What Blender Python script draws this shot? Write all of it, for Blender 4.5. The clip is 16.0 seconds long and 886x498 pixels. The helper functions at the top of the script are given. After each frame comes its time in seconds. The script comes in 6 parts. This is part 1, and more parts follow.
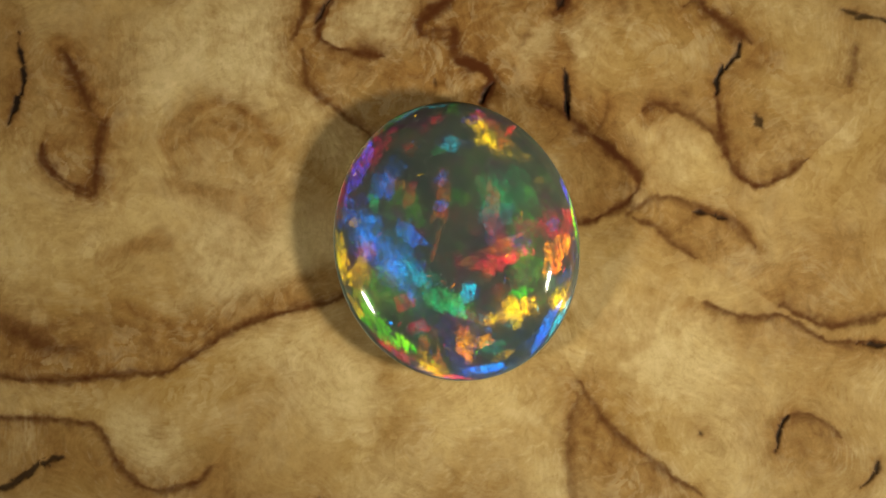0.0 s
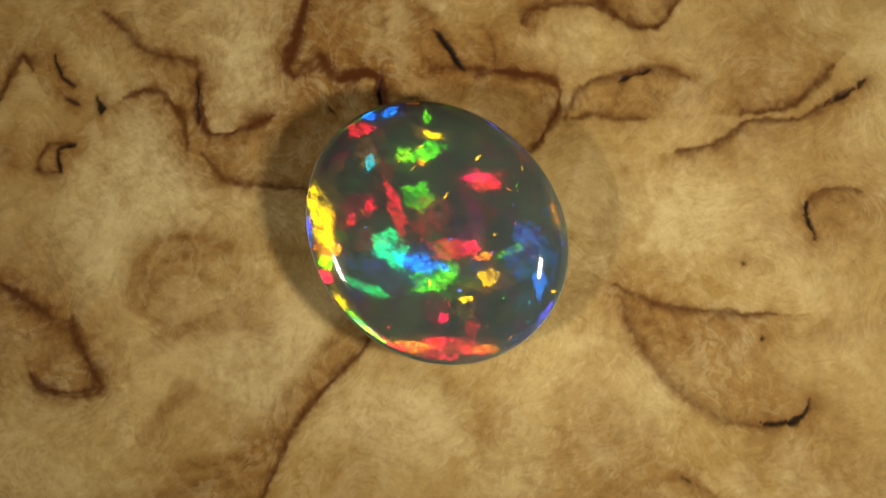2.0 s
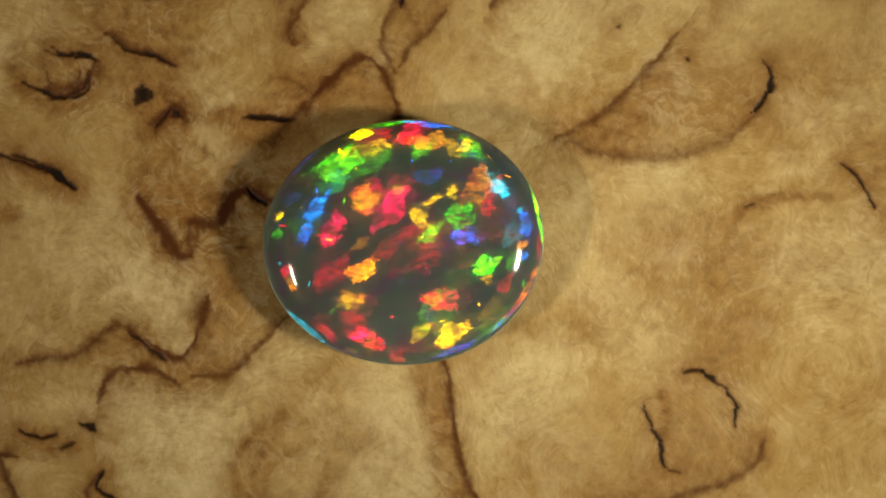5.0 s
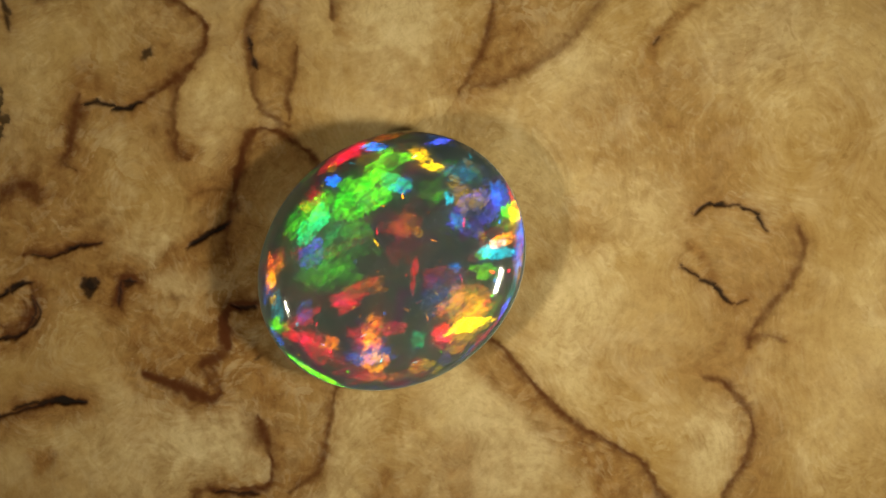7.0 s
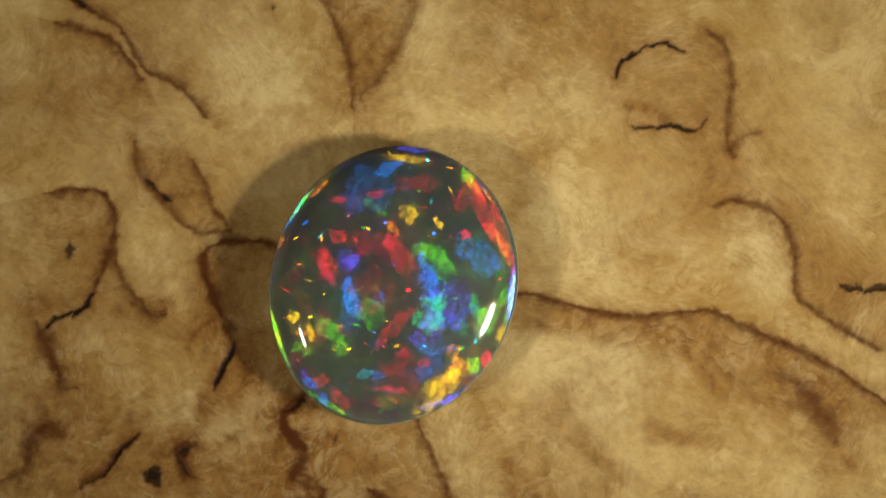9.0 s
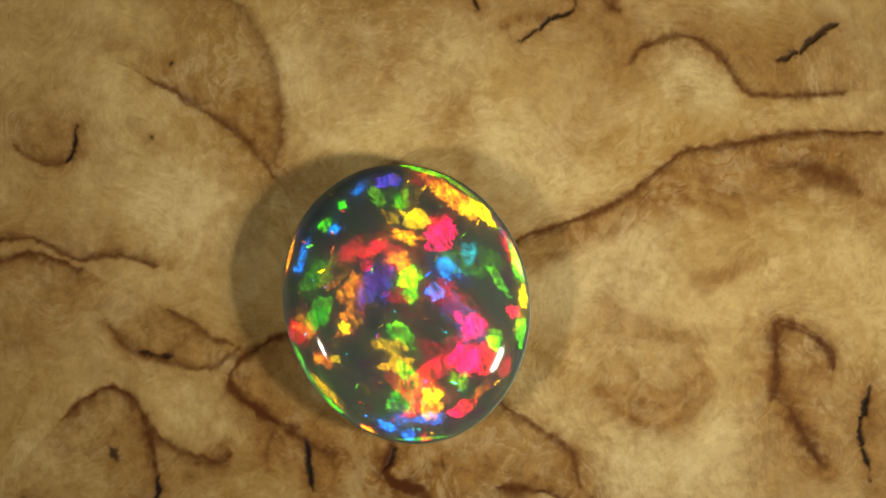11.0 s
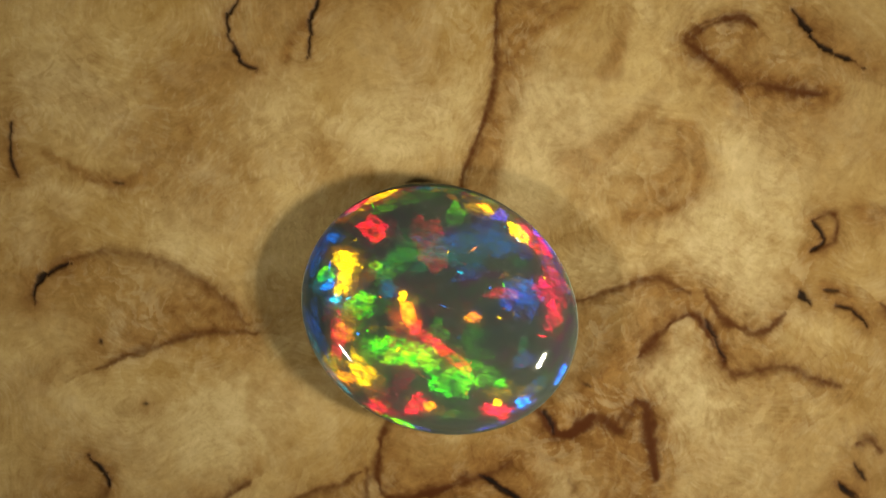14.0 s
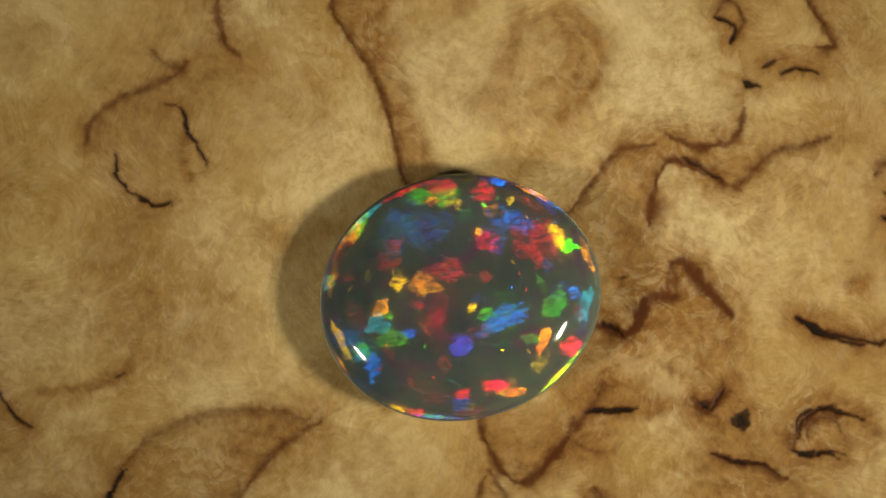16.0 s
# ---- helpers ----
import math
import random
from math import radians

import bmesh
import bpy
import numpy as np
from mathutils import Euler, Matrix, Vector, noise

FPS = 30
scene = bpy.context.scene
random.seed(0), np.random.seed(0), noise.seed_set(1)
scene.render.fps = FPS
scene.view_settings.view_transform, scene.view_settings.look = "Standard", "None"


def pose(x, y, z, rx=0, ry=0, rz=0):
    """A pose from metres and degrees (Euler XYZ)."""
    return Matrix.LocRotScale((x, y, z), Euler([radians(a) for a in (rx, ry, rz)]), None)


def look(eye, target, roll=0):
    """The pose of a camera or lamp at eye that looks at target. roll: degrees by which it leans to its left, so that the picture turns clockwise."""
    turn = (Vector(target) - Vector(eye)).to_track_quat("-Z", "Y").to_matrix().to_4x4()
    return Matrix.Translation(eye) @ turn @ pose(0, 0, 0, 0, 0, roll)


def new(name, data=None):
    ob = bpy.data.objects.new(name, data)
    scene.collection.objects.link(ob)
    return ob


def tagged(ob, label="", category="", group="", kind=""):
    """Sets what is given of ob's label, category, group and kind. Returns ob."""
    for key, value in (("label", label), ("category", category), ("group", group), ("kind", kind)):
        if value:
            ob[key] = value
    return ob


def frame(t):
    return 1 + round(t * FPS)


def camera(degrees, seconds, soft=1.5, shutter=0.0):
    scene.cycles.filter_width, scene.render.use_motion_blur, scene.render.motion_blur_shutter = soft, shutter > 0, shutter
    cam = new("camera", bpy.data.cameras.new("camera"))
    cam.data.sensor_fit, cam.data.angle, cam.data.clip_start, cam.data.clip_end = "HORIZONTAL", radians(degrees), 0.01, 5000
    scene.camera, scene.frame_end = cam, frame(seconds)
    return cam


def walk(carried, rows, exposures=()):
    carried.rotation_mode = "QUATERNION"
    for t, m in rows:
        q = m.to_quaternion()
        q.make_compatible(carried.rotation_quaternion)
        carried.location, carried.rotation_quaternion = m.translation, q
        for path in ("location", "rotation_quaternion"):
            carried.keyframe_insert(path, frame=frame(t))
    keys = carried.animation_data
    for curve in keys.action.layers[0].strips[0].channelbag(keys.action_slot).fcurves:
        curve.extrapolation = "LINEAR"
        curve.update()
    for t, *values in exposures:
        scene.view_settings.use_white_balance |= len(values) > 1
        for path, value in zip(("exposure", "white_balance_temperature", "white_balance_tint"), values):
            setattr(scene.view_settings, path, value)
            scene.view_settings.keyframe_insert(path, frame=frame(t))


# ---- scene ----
import colorsys
import functools

cam = camera(29.29, 16.0)
MM = 0.001

# The eye and the two strip lamps, in millimetres from the turning axis at the top of the slab
EYE = Vector((1.0680, -3.8604, 77.9067))
TURN = Matrix(((0.9999794, 0.0004063, 0.0064019), (0.0000000, 0.9979921, -0.0633391), (-0.0064148, 0.0633378, 0.9979715)))
eye_pose = Matrix.Translation(EYE * MM) @ TURN.to_4x4()
walk(cam, [(0.0, eye_pose), (16.0, eye_pose)], [(0.0, 0.0), (16.0, 0.0)])

# Turn of the slab, degrees by seconds
SPIN = [(0, 0.00), (0.5, 7.14), (1, 15.45), (1.5, 24.05), (2, 32.52), (2.5, 40.97), (3, 49.43), (3.5, 57.96), (4, 66.55),
        (4.5, 75.09), (5, 83.56), (5.5, 92.02), (6, 100.48), (6.5, 108.94), (7, 117.44), (7.5, 126.00), (8, 134.59), (8.5, 143.12),
        (9, 151.56), (9.5, 159.92), (10, 168.25), (10.5, 176.57), (11, 184.89), (11.5, 193.28), (12, 201.72), (12.5, 210.13), (13, 218.58),
        (13.5, 227.05), (14, 235.53), (14.5, 244.07), (15, 252.75), (15.5, 261.43), (16, 269.86)]


def spin_at(t):
    return float(np.interp(t, [s[0] for s in SPIN], [s[1] for s in SPIN]))


# ---- light ----
scene.cycles.transparent_max_bounces = 96   # the stone's clear sheets lie many deep
world = bpy.data.worlds.new("dim_room")
scene.world = world
world.use_nodes = True
world.node_tree.nodes["Background"].inputs["Color"].default_value = (0.95, 0.95, 0.92, 1)
world.node_tree.nodes["Background"].inputs["Strength"].default_value = 0.018


def aim(azimuth, elevation):
    a, e = radians(azimuth), radians(elevation)
    return Vector((math.cos(a) * math.cos(e), math.sin(a) * math.cos(e), math.sin(e)))


def strip_lamp(name, azimuth, elevation, away, watts, length, width, beam):
    """A narrow-beamed strip lamp, level, aimed at the stone. Returns its place in millimetres."""
    data = bpy.data.lights.new(name, "AREA")
    data.shape, data.size, data.size_y, data.energy, data.color = "RECTANGLE", length * MM, width * MM, watts, (1.0, 0.92, 0.67)
    data.spread = radians(beam)
    lamp = new(name, data)
    place = aim(azimuth, elevation) * away
    lamp.matrix_world = look(place * MM, (0.008, 0.001, 0.002))
    return place


LAMP_LEFT = strip_lamp("strip_lamp_left", 204.7, 33.5, 400, 0.0067, 60, 13, 14)
LAMP_RIGHT = strip_lamp("strip_lamp_right", -17.5, 36.5, 150, 0.0049, 25, 8, 24)


# ---- materials ----
def nodes_of(name):
    mat = bpy.data.materials.new(name)
    mat.use_nodes = True
    nt = mat.node_tree
    return mat, nt, nt.nodes["Principled BSDF"]


def add(nt, kind, **values):
    node = nt.nodes.new(kind)
    for key, value in values.items():
        if key in node.inputs:
            node.inputs[key].default_value = value
    return node


def link(nt, a, b):
    nt.links.new(a, b)


def noise_node(nt, vec, scale, detail=4.0, rough=0.55, distortion=0.0):
    node = add(nt, "ShaderNodeTexNoise", Scale=scale, Detail=detail, Roughness=rough, Distortion=distortion)
    link(nt, vec, node.inputs["Vector"])
    return node.outputs["Fac"]


def ramp(nt, fac, lo, hi):
    node = add(nt, "ShaderNodeMapRange")
    node.inputs["From Min"].default_value, node.inputs["From Max"].default_value = lo, hi
    link(nt, fac, node.inputs["Value"])
    return node.outputs["Result"]


def mixed(nt, fac, a, b, mode="MIX"):
    node = nt.nodes.new("ShaderNodeMix")
    node.data_type, node.blend_type = "RGBA", mode
    for value, sock in ((fac, node.inputs["Factor"]), (a, node.inputs["A"]), (b, node.inputs["B"])):
        if isinstance(value, (tuple, float, int)):
            sock.default_value = value if not isinstance(value, tuple) or len(value) == 4 else (*value, 1)
        else:
            link(nt, value, sock)
    return node.outputs["Result"]


def math_node(nt, op, a, b):
    node = nt.nodes.new("ShaderNodeMath")
    node.operation = op
    for value, sock in ((a, node.inputs[0]), (b, node.inputs[1])):
        if isinstance(value, (float, int)):
            sock.default_value = value
        else:
            link(nt, value, sock)
    return node.outputs[0]


def burl_material():
    mat, nt, bsdf = nodes_of("burl_wood")
    pos = nt.nodes.new("ShaderNodeTexCoord").outputs["Object"]
    fig = nt.nodes.new("ShaderNodeAttribute")
    fig.attribute_name = "figure"
    split = nt.nodes.new("ShaderNodeSeparateColor")
    link(nt, fig.outputs["Color"], split.inputs[0])
    line, shade, bark = split.outputs
    flow = nt.nodes.new("ShaderNodeAttribute")
    flow.attribute_name = "fibre"
    fibre = nt.nodes.new("ShaderNodeSeparateColor")
    link(nt, flow.outputs["Color"], fibre.inputs[0])
    cloud = noise_node(nt, pos, 110, 5, 0.6, 0.6)
    fine = noise_node(nt, pos, 1400, 5, 0.65, 0.5)
    pore = noise_node(nt, pos, 4200, 3, 0.6, 0.3)
    tan = mixed(nt, ramp(nt, cloud, 0.36, 0.64), (0.425, 0.270, 0.092), (0.640, 0.472, 0.220))
    tan = mixed(nt, ramp(nt, fine, 0.35, 0.72), mixed(nt, 0.74, (0.28, 0.16, 0.045), tan), tan)
    tan = mixed(nt, math_node(nt, "MULTIPLY", fibre.outputs[0], 0.5), tan, (0.78, 0.62, 0.36))
    tan = mixed(nt, math_node(nt, "MULTIPLY", fibre.outputs[1], 0.75), tan, mixed(nt, ramp(nt, fine, 0.3, 0.7), (0.56, 0.43, 0.22), (0.76, 0.63, 0.38)))
    tan = mixed(nt, ramp(nt, pore, 0.50, 0.72), tan, mixed(nt, 0.78, (0.24, 0.13, 0.035), tan))
    mottle = noise_node(nt, pos, 380, 4, 0.6, 0.7)
    tan = mixed(nt, math_node(nt, "MULTIPLY", ramp(nt, mottle, 0.53, 0.70), 0.4), tan, (0.76, 0.60, 0.34))
    tan = mixed(nt, math_node(nt, "MULTIPLY", ramp(nt, mottle, 0.46, 0.30), 0.45), tan, (0.34, 0.19, 0.060))
    brown = mixed(nt, ramp(nt, fine, 0.3, 0.7), (0.165, 0.072, 0.017), (0.345, 0.185, 0.058))
    col = mixed(nt, shade, tan, brown)
    grain = fibre.outputs[2]
    col = mixed(nt, math_node(nt, "MULTIPLY", ramp(nt, grain, 0.50, 0.10), 0.75), col, mixed(nt, 1.0, col, (0.62, 0.52, 0.40), "MULTIPLY"))
    col = mixed(nt, math_node(nt, "MULTIPLY", ramp(nt, grain, 0.55, 0.95), 0.55), col, mixed(nt, 0.5, col, (0.86, 0.72, 0.46)))
    col = mixed(nt, line, col, (0.080, 0.023, 0.006))
    col = mixed(nt, bark, col, (0.013, 0.008, 0.005))
    link(nt, col, bsdf.inputs["Base Color"])
    bsdf.inputs["Roughness"].default_value = 0.52
    bsdf.inputs["Specular IOR Level"].default_value = 0.1
    height = math_node(nt, "ADD", math_node(nt, "MULTIPLY", fine, 0.7), math_node(nt, "MULTIPLY", math_node(nt, "ADD", pore, math_node(nt, "MULTIPLY", grain, 2.0)), 0.35))
    bump = add(nt, "ShaderNodeBump", Strength=0.5, Distance=0.00008)
    link(nt, height, bump.inputs["Height"])
    link(nt, bump.outputs[0], bsdf.inputs["Normal"])
    return mat


def table_material():
    mat, nt, bsdf = nodes_of("dark_cloth")
    pos = nt.nodes.new("ShaderNodeTexCoord").outputs["Object"]
    n = noise_node(nt, pos, 900, 4)
    link(nt, mixed(nt, n, (0.02, 0.02, 0.022), (0.05, 0.048, 0.045)), bsdf.inputs["Base Color"])
    bsdf.inputs["Roughness"].default_value = 0.9
    return mat


def body_material():
    """The stone's dark, faintly cloudy body."""
    mat, nt, bsdf = nodes_of("opal_body")
    pos = nt.nodes.new("ShaderNodeTexCoord").outputs["Object"]
    n = noise_node(nt, pos, 260, 3, 0.5, 0.5)
    m = noise_node(nt, pos, 620, 3, 0.5, 0.8)
    col = mixed(nt, ramp(nt, n, 0.35, 0.65), (0.055, 0.073, 0.076), (0.090, 0.108, 0.088))
    col = mixed(nt, ramp(nt, m, 0.5, 0.75), col, (0.100, 0.062, 0.100))
    link(nt, col, bsdf.inputs["Base Color"])
    bsdf.inputs["Roughness"].default_value = 0.6
    bsdf.inputs["Subsurface Weight"].default_value = 0.6
    bsdf.inputs["Subsurface Radius"].default_value = (0.0012, 0.0014, 0.0012)
    bsdf.inputs["Subsurface Scale"].default_value = 1.0
    bsdf.inputs["Specular IOR Level"].default_value = 0.0
    return mat


def polish_material():
    """The clear polished skin: light passes, the surface mirrors by its gloss."""
    mat, nt, bsdf = nodes_of("opal_polish")
    out = nt.nodes["Material Output"]
    clear = add(nt, "ShaderNodeBsdfTransparent", Color=(0.97, 0.97, 0.97, 1))
    gloss = add(nt, "ShaderNodeBsdfGlossy", Color=(1, 1, 1, 1), Roughness=0.06)
    facing = nt.nodes.new("ShaderNodeLayerWeight")
    facing.inputs["Blend"].default_value = 0.5
    grazing = math_node(nt, "POWER", facing.outputs["Facing"], 5.0)
    fres = math_node(nt, "ADD", math_node(nt, "MULTIPLY", grazing, 0.6), 0.035)
    mix = nt.nodes.new("ShaderNodeMixShader")
    link(nt, fres, mix.inputs[0])
    link(nt, clear.outputs[0], mix.inputs[1])
    link(nt, gloss.outputs[0], mix.inputs[2])
    link(nt, mix.outputs[0], out.inputs["Surface"])
    return mat


@functools.lru_cache(None)
def flash_material(name, colour, power, rough):
    """A thin diffracting sheet: clear, with a coloured gleam where it faces between lamp and eye."""
    mat, nt, bsdf = nodes_of("flash_" + name)
    out = nt.nodes["Material Output"]
    pos = nt.nodes.new("ShaderNodeTexCoord").outputs["Object"]
    info = nt.nodes.new("ShaderNodeObjectInfo")
    shift = nt.nodes.new("ShaderNodeVectorMath")
    shift.operation = "ADD"
    link(nt, pos, shift.inputs[0])
    link(nt, info.outputs["Random"], shift.inputs[1])
    ragged = noise_node(nt, shift.outputs[0], 2300, 5, 0.65, 1.0)
    streak = nt.nodes.new("ShaderNodeMapping")
    streak.inputs["Scale"].default_value = (1.0, 3.5, 1.0)
    link(nt, shift.outputs[0], streak.inputs["Vector"])
    swing = nt.nodes.new("ShaderNodeCombineXYZ")
    link(nt, math_node(nt, "MULTIPLY", info.outputs["Random"], 6.28), swing.inputs["Z"])
    link(nt, swing.outputs[0], streak.inputs["Rotation"])
    grain = noise_node(nt, streak.outputs[0], 1150, 5, 0.65, 0.6)
    glint = noise_node(nt, shift.outputs[0], 3600, 3, 0.6, 0.6)
    hue = ramp(nt, noise_node(nt, shift.outputs[0], 1000, 4, 0.55, 0.8), 0.36, 0.64)
    edge = nt.nodes.new("ShaderNodeAttribute")
    edge.attribute_name = "edge"
    a = tuple(c * power for c in colour)
    h, s, v = colorsys.rgb_to_hsv(*colour)
    b = tuple(c * power for c in colorsys.hsv_to_rgb((h + (-0.014 if h < 0.02 or h > 0.9 else 0.045 if h < 0.12 else 0.06 if h < 0.30 else -0.03 if h < 0.5 else -0.02)) % 1.0, s, v))
    col = mixed(nt, hue, a, b)
    jag = math_node(nt, "MULTIPLY", math_node(nt, "SUBTRACT", ragged, 0.5), 2.7)
    shape = math_node(nt, "SUBTRACT", math_node(nt, "SUBTRACT", math_node(nt, "MULTIPLY", edge.outputs["Fac"], 4.1), 1.7), math_node(nt, "ADD", jag, 0.45))
    rim = add(nt, "ShaderNodeMapRange")   # some sheets end crisply, some fade
    rim.interpolation_type = "SMOOTHSTEP"
    rim.inputs["From Min"].default_value = -0.2
    link(nt, shape, rim.inputs["Value"])
    soft = math_node(nt, "FRACT", math_node(nt, "MULTIPLY", info.outputs["Random"], 7.3), 0.0)
    link(nt, math_node(nt, "ADD", math_node(nt, "MULTIPLY", soft, 1.2), 0.12), rim.inputs["From Max"])
    inner = math_node(nt, "ADD", math_node(nt, "MULTIPLY", ramp(nt, grain, 0.34, 0.66), 0.95), math_node(nt, "MULTIPLY", ramp(nt, glint, 0.45, 0.70), 0.7))
    broad = ramp(nt, noise_node(nt, shift.outputs[0], 620, 2, 0.5, 0.6), 0.34, 0.56)
    amount = math_node(nt, "MULTIPLY", math_node(nt, "MULTIPLY", rim.outputs["Result"], inner), math_node(nt, "ADD", math_node(nt, "MULTIPLY", broad, 0.85), 0.2))
    haze = math_node(nt, "MULTIPLY", math_node(nt, "POWER", edge.outputs["Fac"], 1.5), math_node(nt, "MULTIPLY", ramp(nt, grain, 0.3, 0.7), 0.10))
    amount = math_node(nt, "MAXIMUM", amount, haze)
    col = mixed(nt, amount, (0, 0, 0), col)
    gloss = add(nt, "ShaderNodeBsdfGlossy", Roughness=rough)
    gloss.distribution = "BECKMANN"
    link(nt, col, gloss.inputs["Color"])
    clear = add(nt, "ShaderNodeBsdfTransparent", Color=(1, 1, 1, 1))
    both = nt.nodes.new("ShaderNodeAddShader")
    link(nt, clear.outputs[0], both.inputs[0])
    link(nt, gloss.outputs[0], both.inputs[1])
    link(nt, both.outputs[0], out.inputs["Surface"])
    return mat


# ---- table and slab ----
def mesh_of(name, verts, faces, smooth=True):
    me = bpy.data.meshes.new(name)
    me.from_pydata(verts, [], faces)
    me.polygons.foreach_set("use_smooth", [smooth] * len(me.polygons))
    me.update()
    return me


def build_table():
    bm = bmesh.new()
    bmesh.ops.create_grid(bm, x_segments=8, y_segments=8, size=1.2)
    me = bpy.data.meshes.new("table")
    bm.to_mesh(me)
    bm.free()
    me.materials.append(table_material())
    ob = new("ground", me)
    ob.location.z = -14 * MM
    return tagged(ob, "dark matt table cloth under the wooden slab", "table", kind="structure")


HALF, STEP = 26.5, 0.050
COUNT = int(2 * HALF / STEP) + 1
AXIS = np.linspace(-HALF, HALF, COUNT)
GX, GY = np.meshgrid(AXIS, AXIS)
rng = np.random.default_rng(7)


def fbm(x, y, size, octaves=4, gain=0.5):
    """Smooth lattice noise in -1..1, with features of that size in millimetres."""
    total, amp, norm = np.zeros_like(x), 1.0, 0.0
    for _ in range(octaves):
        lat = rng.uniform(-1, 1, (256, 256))
        u, v = x / size + 1000.37, y / size + 1000.71
        i, j = np.floor(u).astype(int), np.floor(v).astype(int)
        a, b = u - i, v - j
        a, b = a * a * a * (a * (a * 6 - 15) + 10), b * b * b * (b * (b * 6 - 15) + 10)
        i0, i1, j0, j1 = i % 256, (i + 1) % 256, j % 256, (j + 1) % 256
        total += amp * ((lat[j0, i0] * (1 - a) + lat[j0, i1] * a) * (1 - b) + (lat[j1, i0] * (1 - a) + lat[j1, i1] * a) * b)
        norm += amp
        amp *= gain
        size *= 0.5
    return total / norm


# The burl's grain wanders: veins are laid out on gently warped coordinates
WX = GX + 0.09 * fbm(GX, GY, 1.6, 4) + 0.085 * fbm(GX, GY, 0.35, 3)
WY = GY + 0.09 * fbm(GX, GY, 1.6, 4) + 0.085 * fbm(GX, GY, 0.35, 3)
FRAY = fbm(GX, GY, 0.5, 4)
FRAY2 = fbm(GX, GY, 0.28, 3)
LINE, SHADE, BARK, PALE = (np.zeros_like(GX) for _ in range(4))


def smooth_path(points, steps=7):
    p = [Vector(q) for q in points]
    if len(p) == 2:
        return p
    p = [2 * p[0] - p[1], *p, 2 * p[-1] - p[-2]]
    out = []
    for k in range(1, len(p) - 2):
        for s in range(steps):
            t = s / steps
            out.append(0.5 * (2 * p[k] + (p[k + 1] - p[k - 1]) * t + (2 * p[k - 1] - 5 * p[k] + 4 * p[k + 1] - p[k + 2]) * t * t
                              + (3 * p[k] - p[k - 1] - 3 * p[k + 1] + p[k + 2]) * t ** 3))
    return out + [p[-2]]


def distance_to(points, reach):
    """Distance to a vein's path, and how far along it, within its own box of the slab."""
    path = smooth_path(points)
    xs, ys = [q.x for q in path], [q.y for q in path]
    i0, i1 = np.searchsorted(AXIS, (min(xs) - reach, max(xs) + reach))
    j0, j1 = np.searchsorted(AXIS, (min(ys) - reach, max(ys) + reach))
    box = (slice(j0, j1), slice(i0, i1))
    x, y = WX[box], WY[box]
    best, along, side = np.full(x.shape, 1e9), np.zeros(x.shape), np.zeros(x.shape)
    total = max(sum((b - a).length for a, b in zip(path, path[1:])), 1e-6)
    gone = 0.0
    for a, b in zip(path, path[1:]):
        d = b - a
        n = max(d.length_squared, 1e-9)
        t = np.clip(((x - a.x) * d.x + (y - a.y) * d.y) / n, 0, 1)
        dist = np.hypot(x - a.x - t * d.x, y - a.y - t * d.y)
        near = dist < best
        best[near], along[near] = dist[near], ((gone + t * d.length) / total)[near]
        side[near] = (d.x * (y - a.y) - d.y * (x - a.x))[near]
        gone += d.length
    return box, best, along, np.sign(side)


def over(field, box, amount):
    field[box] = 1 - (1 - field[box]) * (1 - np.clip(amount, 0, 1))


def line(width, strength, fades, *points):
    """A dark vein: a frayed core, crisp on one side, fading brown to its left (1), its right (-1) or both (0)."""
    box, d, s, turn = distance_to(points, 11 * width + 1.2)
    fray = FRAY[box]
    w = 0.56 * width * (0.95 + 0.8 * fray) * (0.45 + 0.55 * np.minimum(1, 6 * np.minimum(s, 1 - s) + 0.15))
    w = np.maximum(w, 0.03)
    crisp = turn * fades < 0
    over(LINE, box, min(1.0, 1.08 * strength) * np.exp(-(d / np.where(crisp, 1.35 * w, 1.9 * w)) ** np.where(crisp, 2.6, 1.6)) * (0.9 + 0.25 * FRAY2[box]))
    wide = np.where(crisp, 1.1 * width, (6.4 if fades else 3.8) * width) * (1 + 0.5 * fray)
    over(SHADE, box, 0.92 * strength * np.exp(-(d / np.maximum(wide, 0.05)) ** 1.4) * (0.9 + 0.4 * FRAY2[box]))


def shade(width, strength, *points):
    """A brown stain in the grain."""
    box, d, s, turn = distance_to(points, 1.6 * width + 0.8)
    r = d / (0.62 * width) + 0.55 * FRAY[box]
    over(SHADE, box, min(1.0, strength * 1.55) / (1 + np.exp(np.clip(5.0 * (r - 0.9), -30, 30))) * (0.85 + 0.5 * FRAY[box]))


def pale(width, strength, *points):
    """A pale, silky patch between the veins."""
    box, d, s, turn = distance_to(points, 1.6 * width + 0.8)
    over(PALE, box, strength / (1 + np.exp(np.clip(5.0 * (d / (0.6 * width) + 0.6 * FRAY[box] - 0.9), -30, 30))))


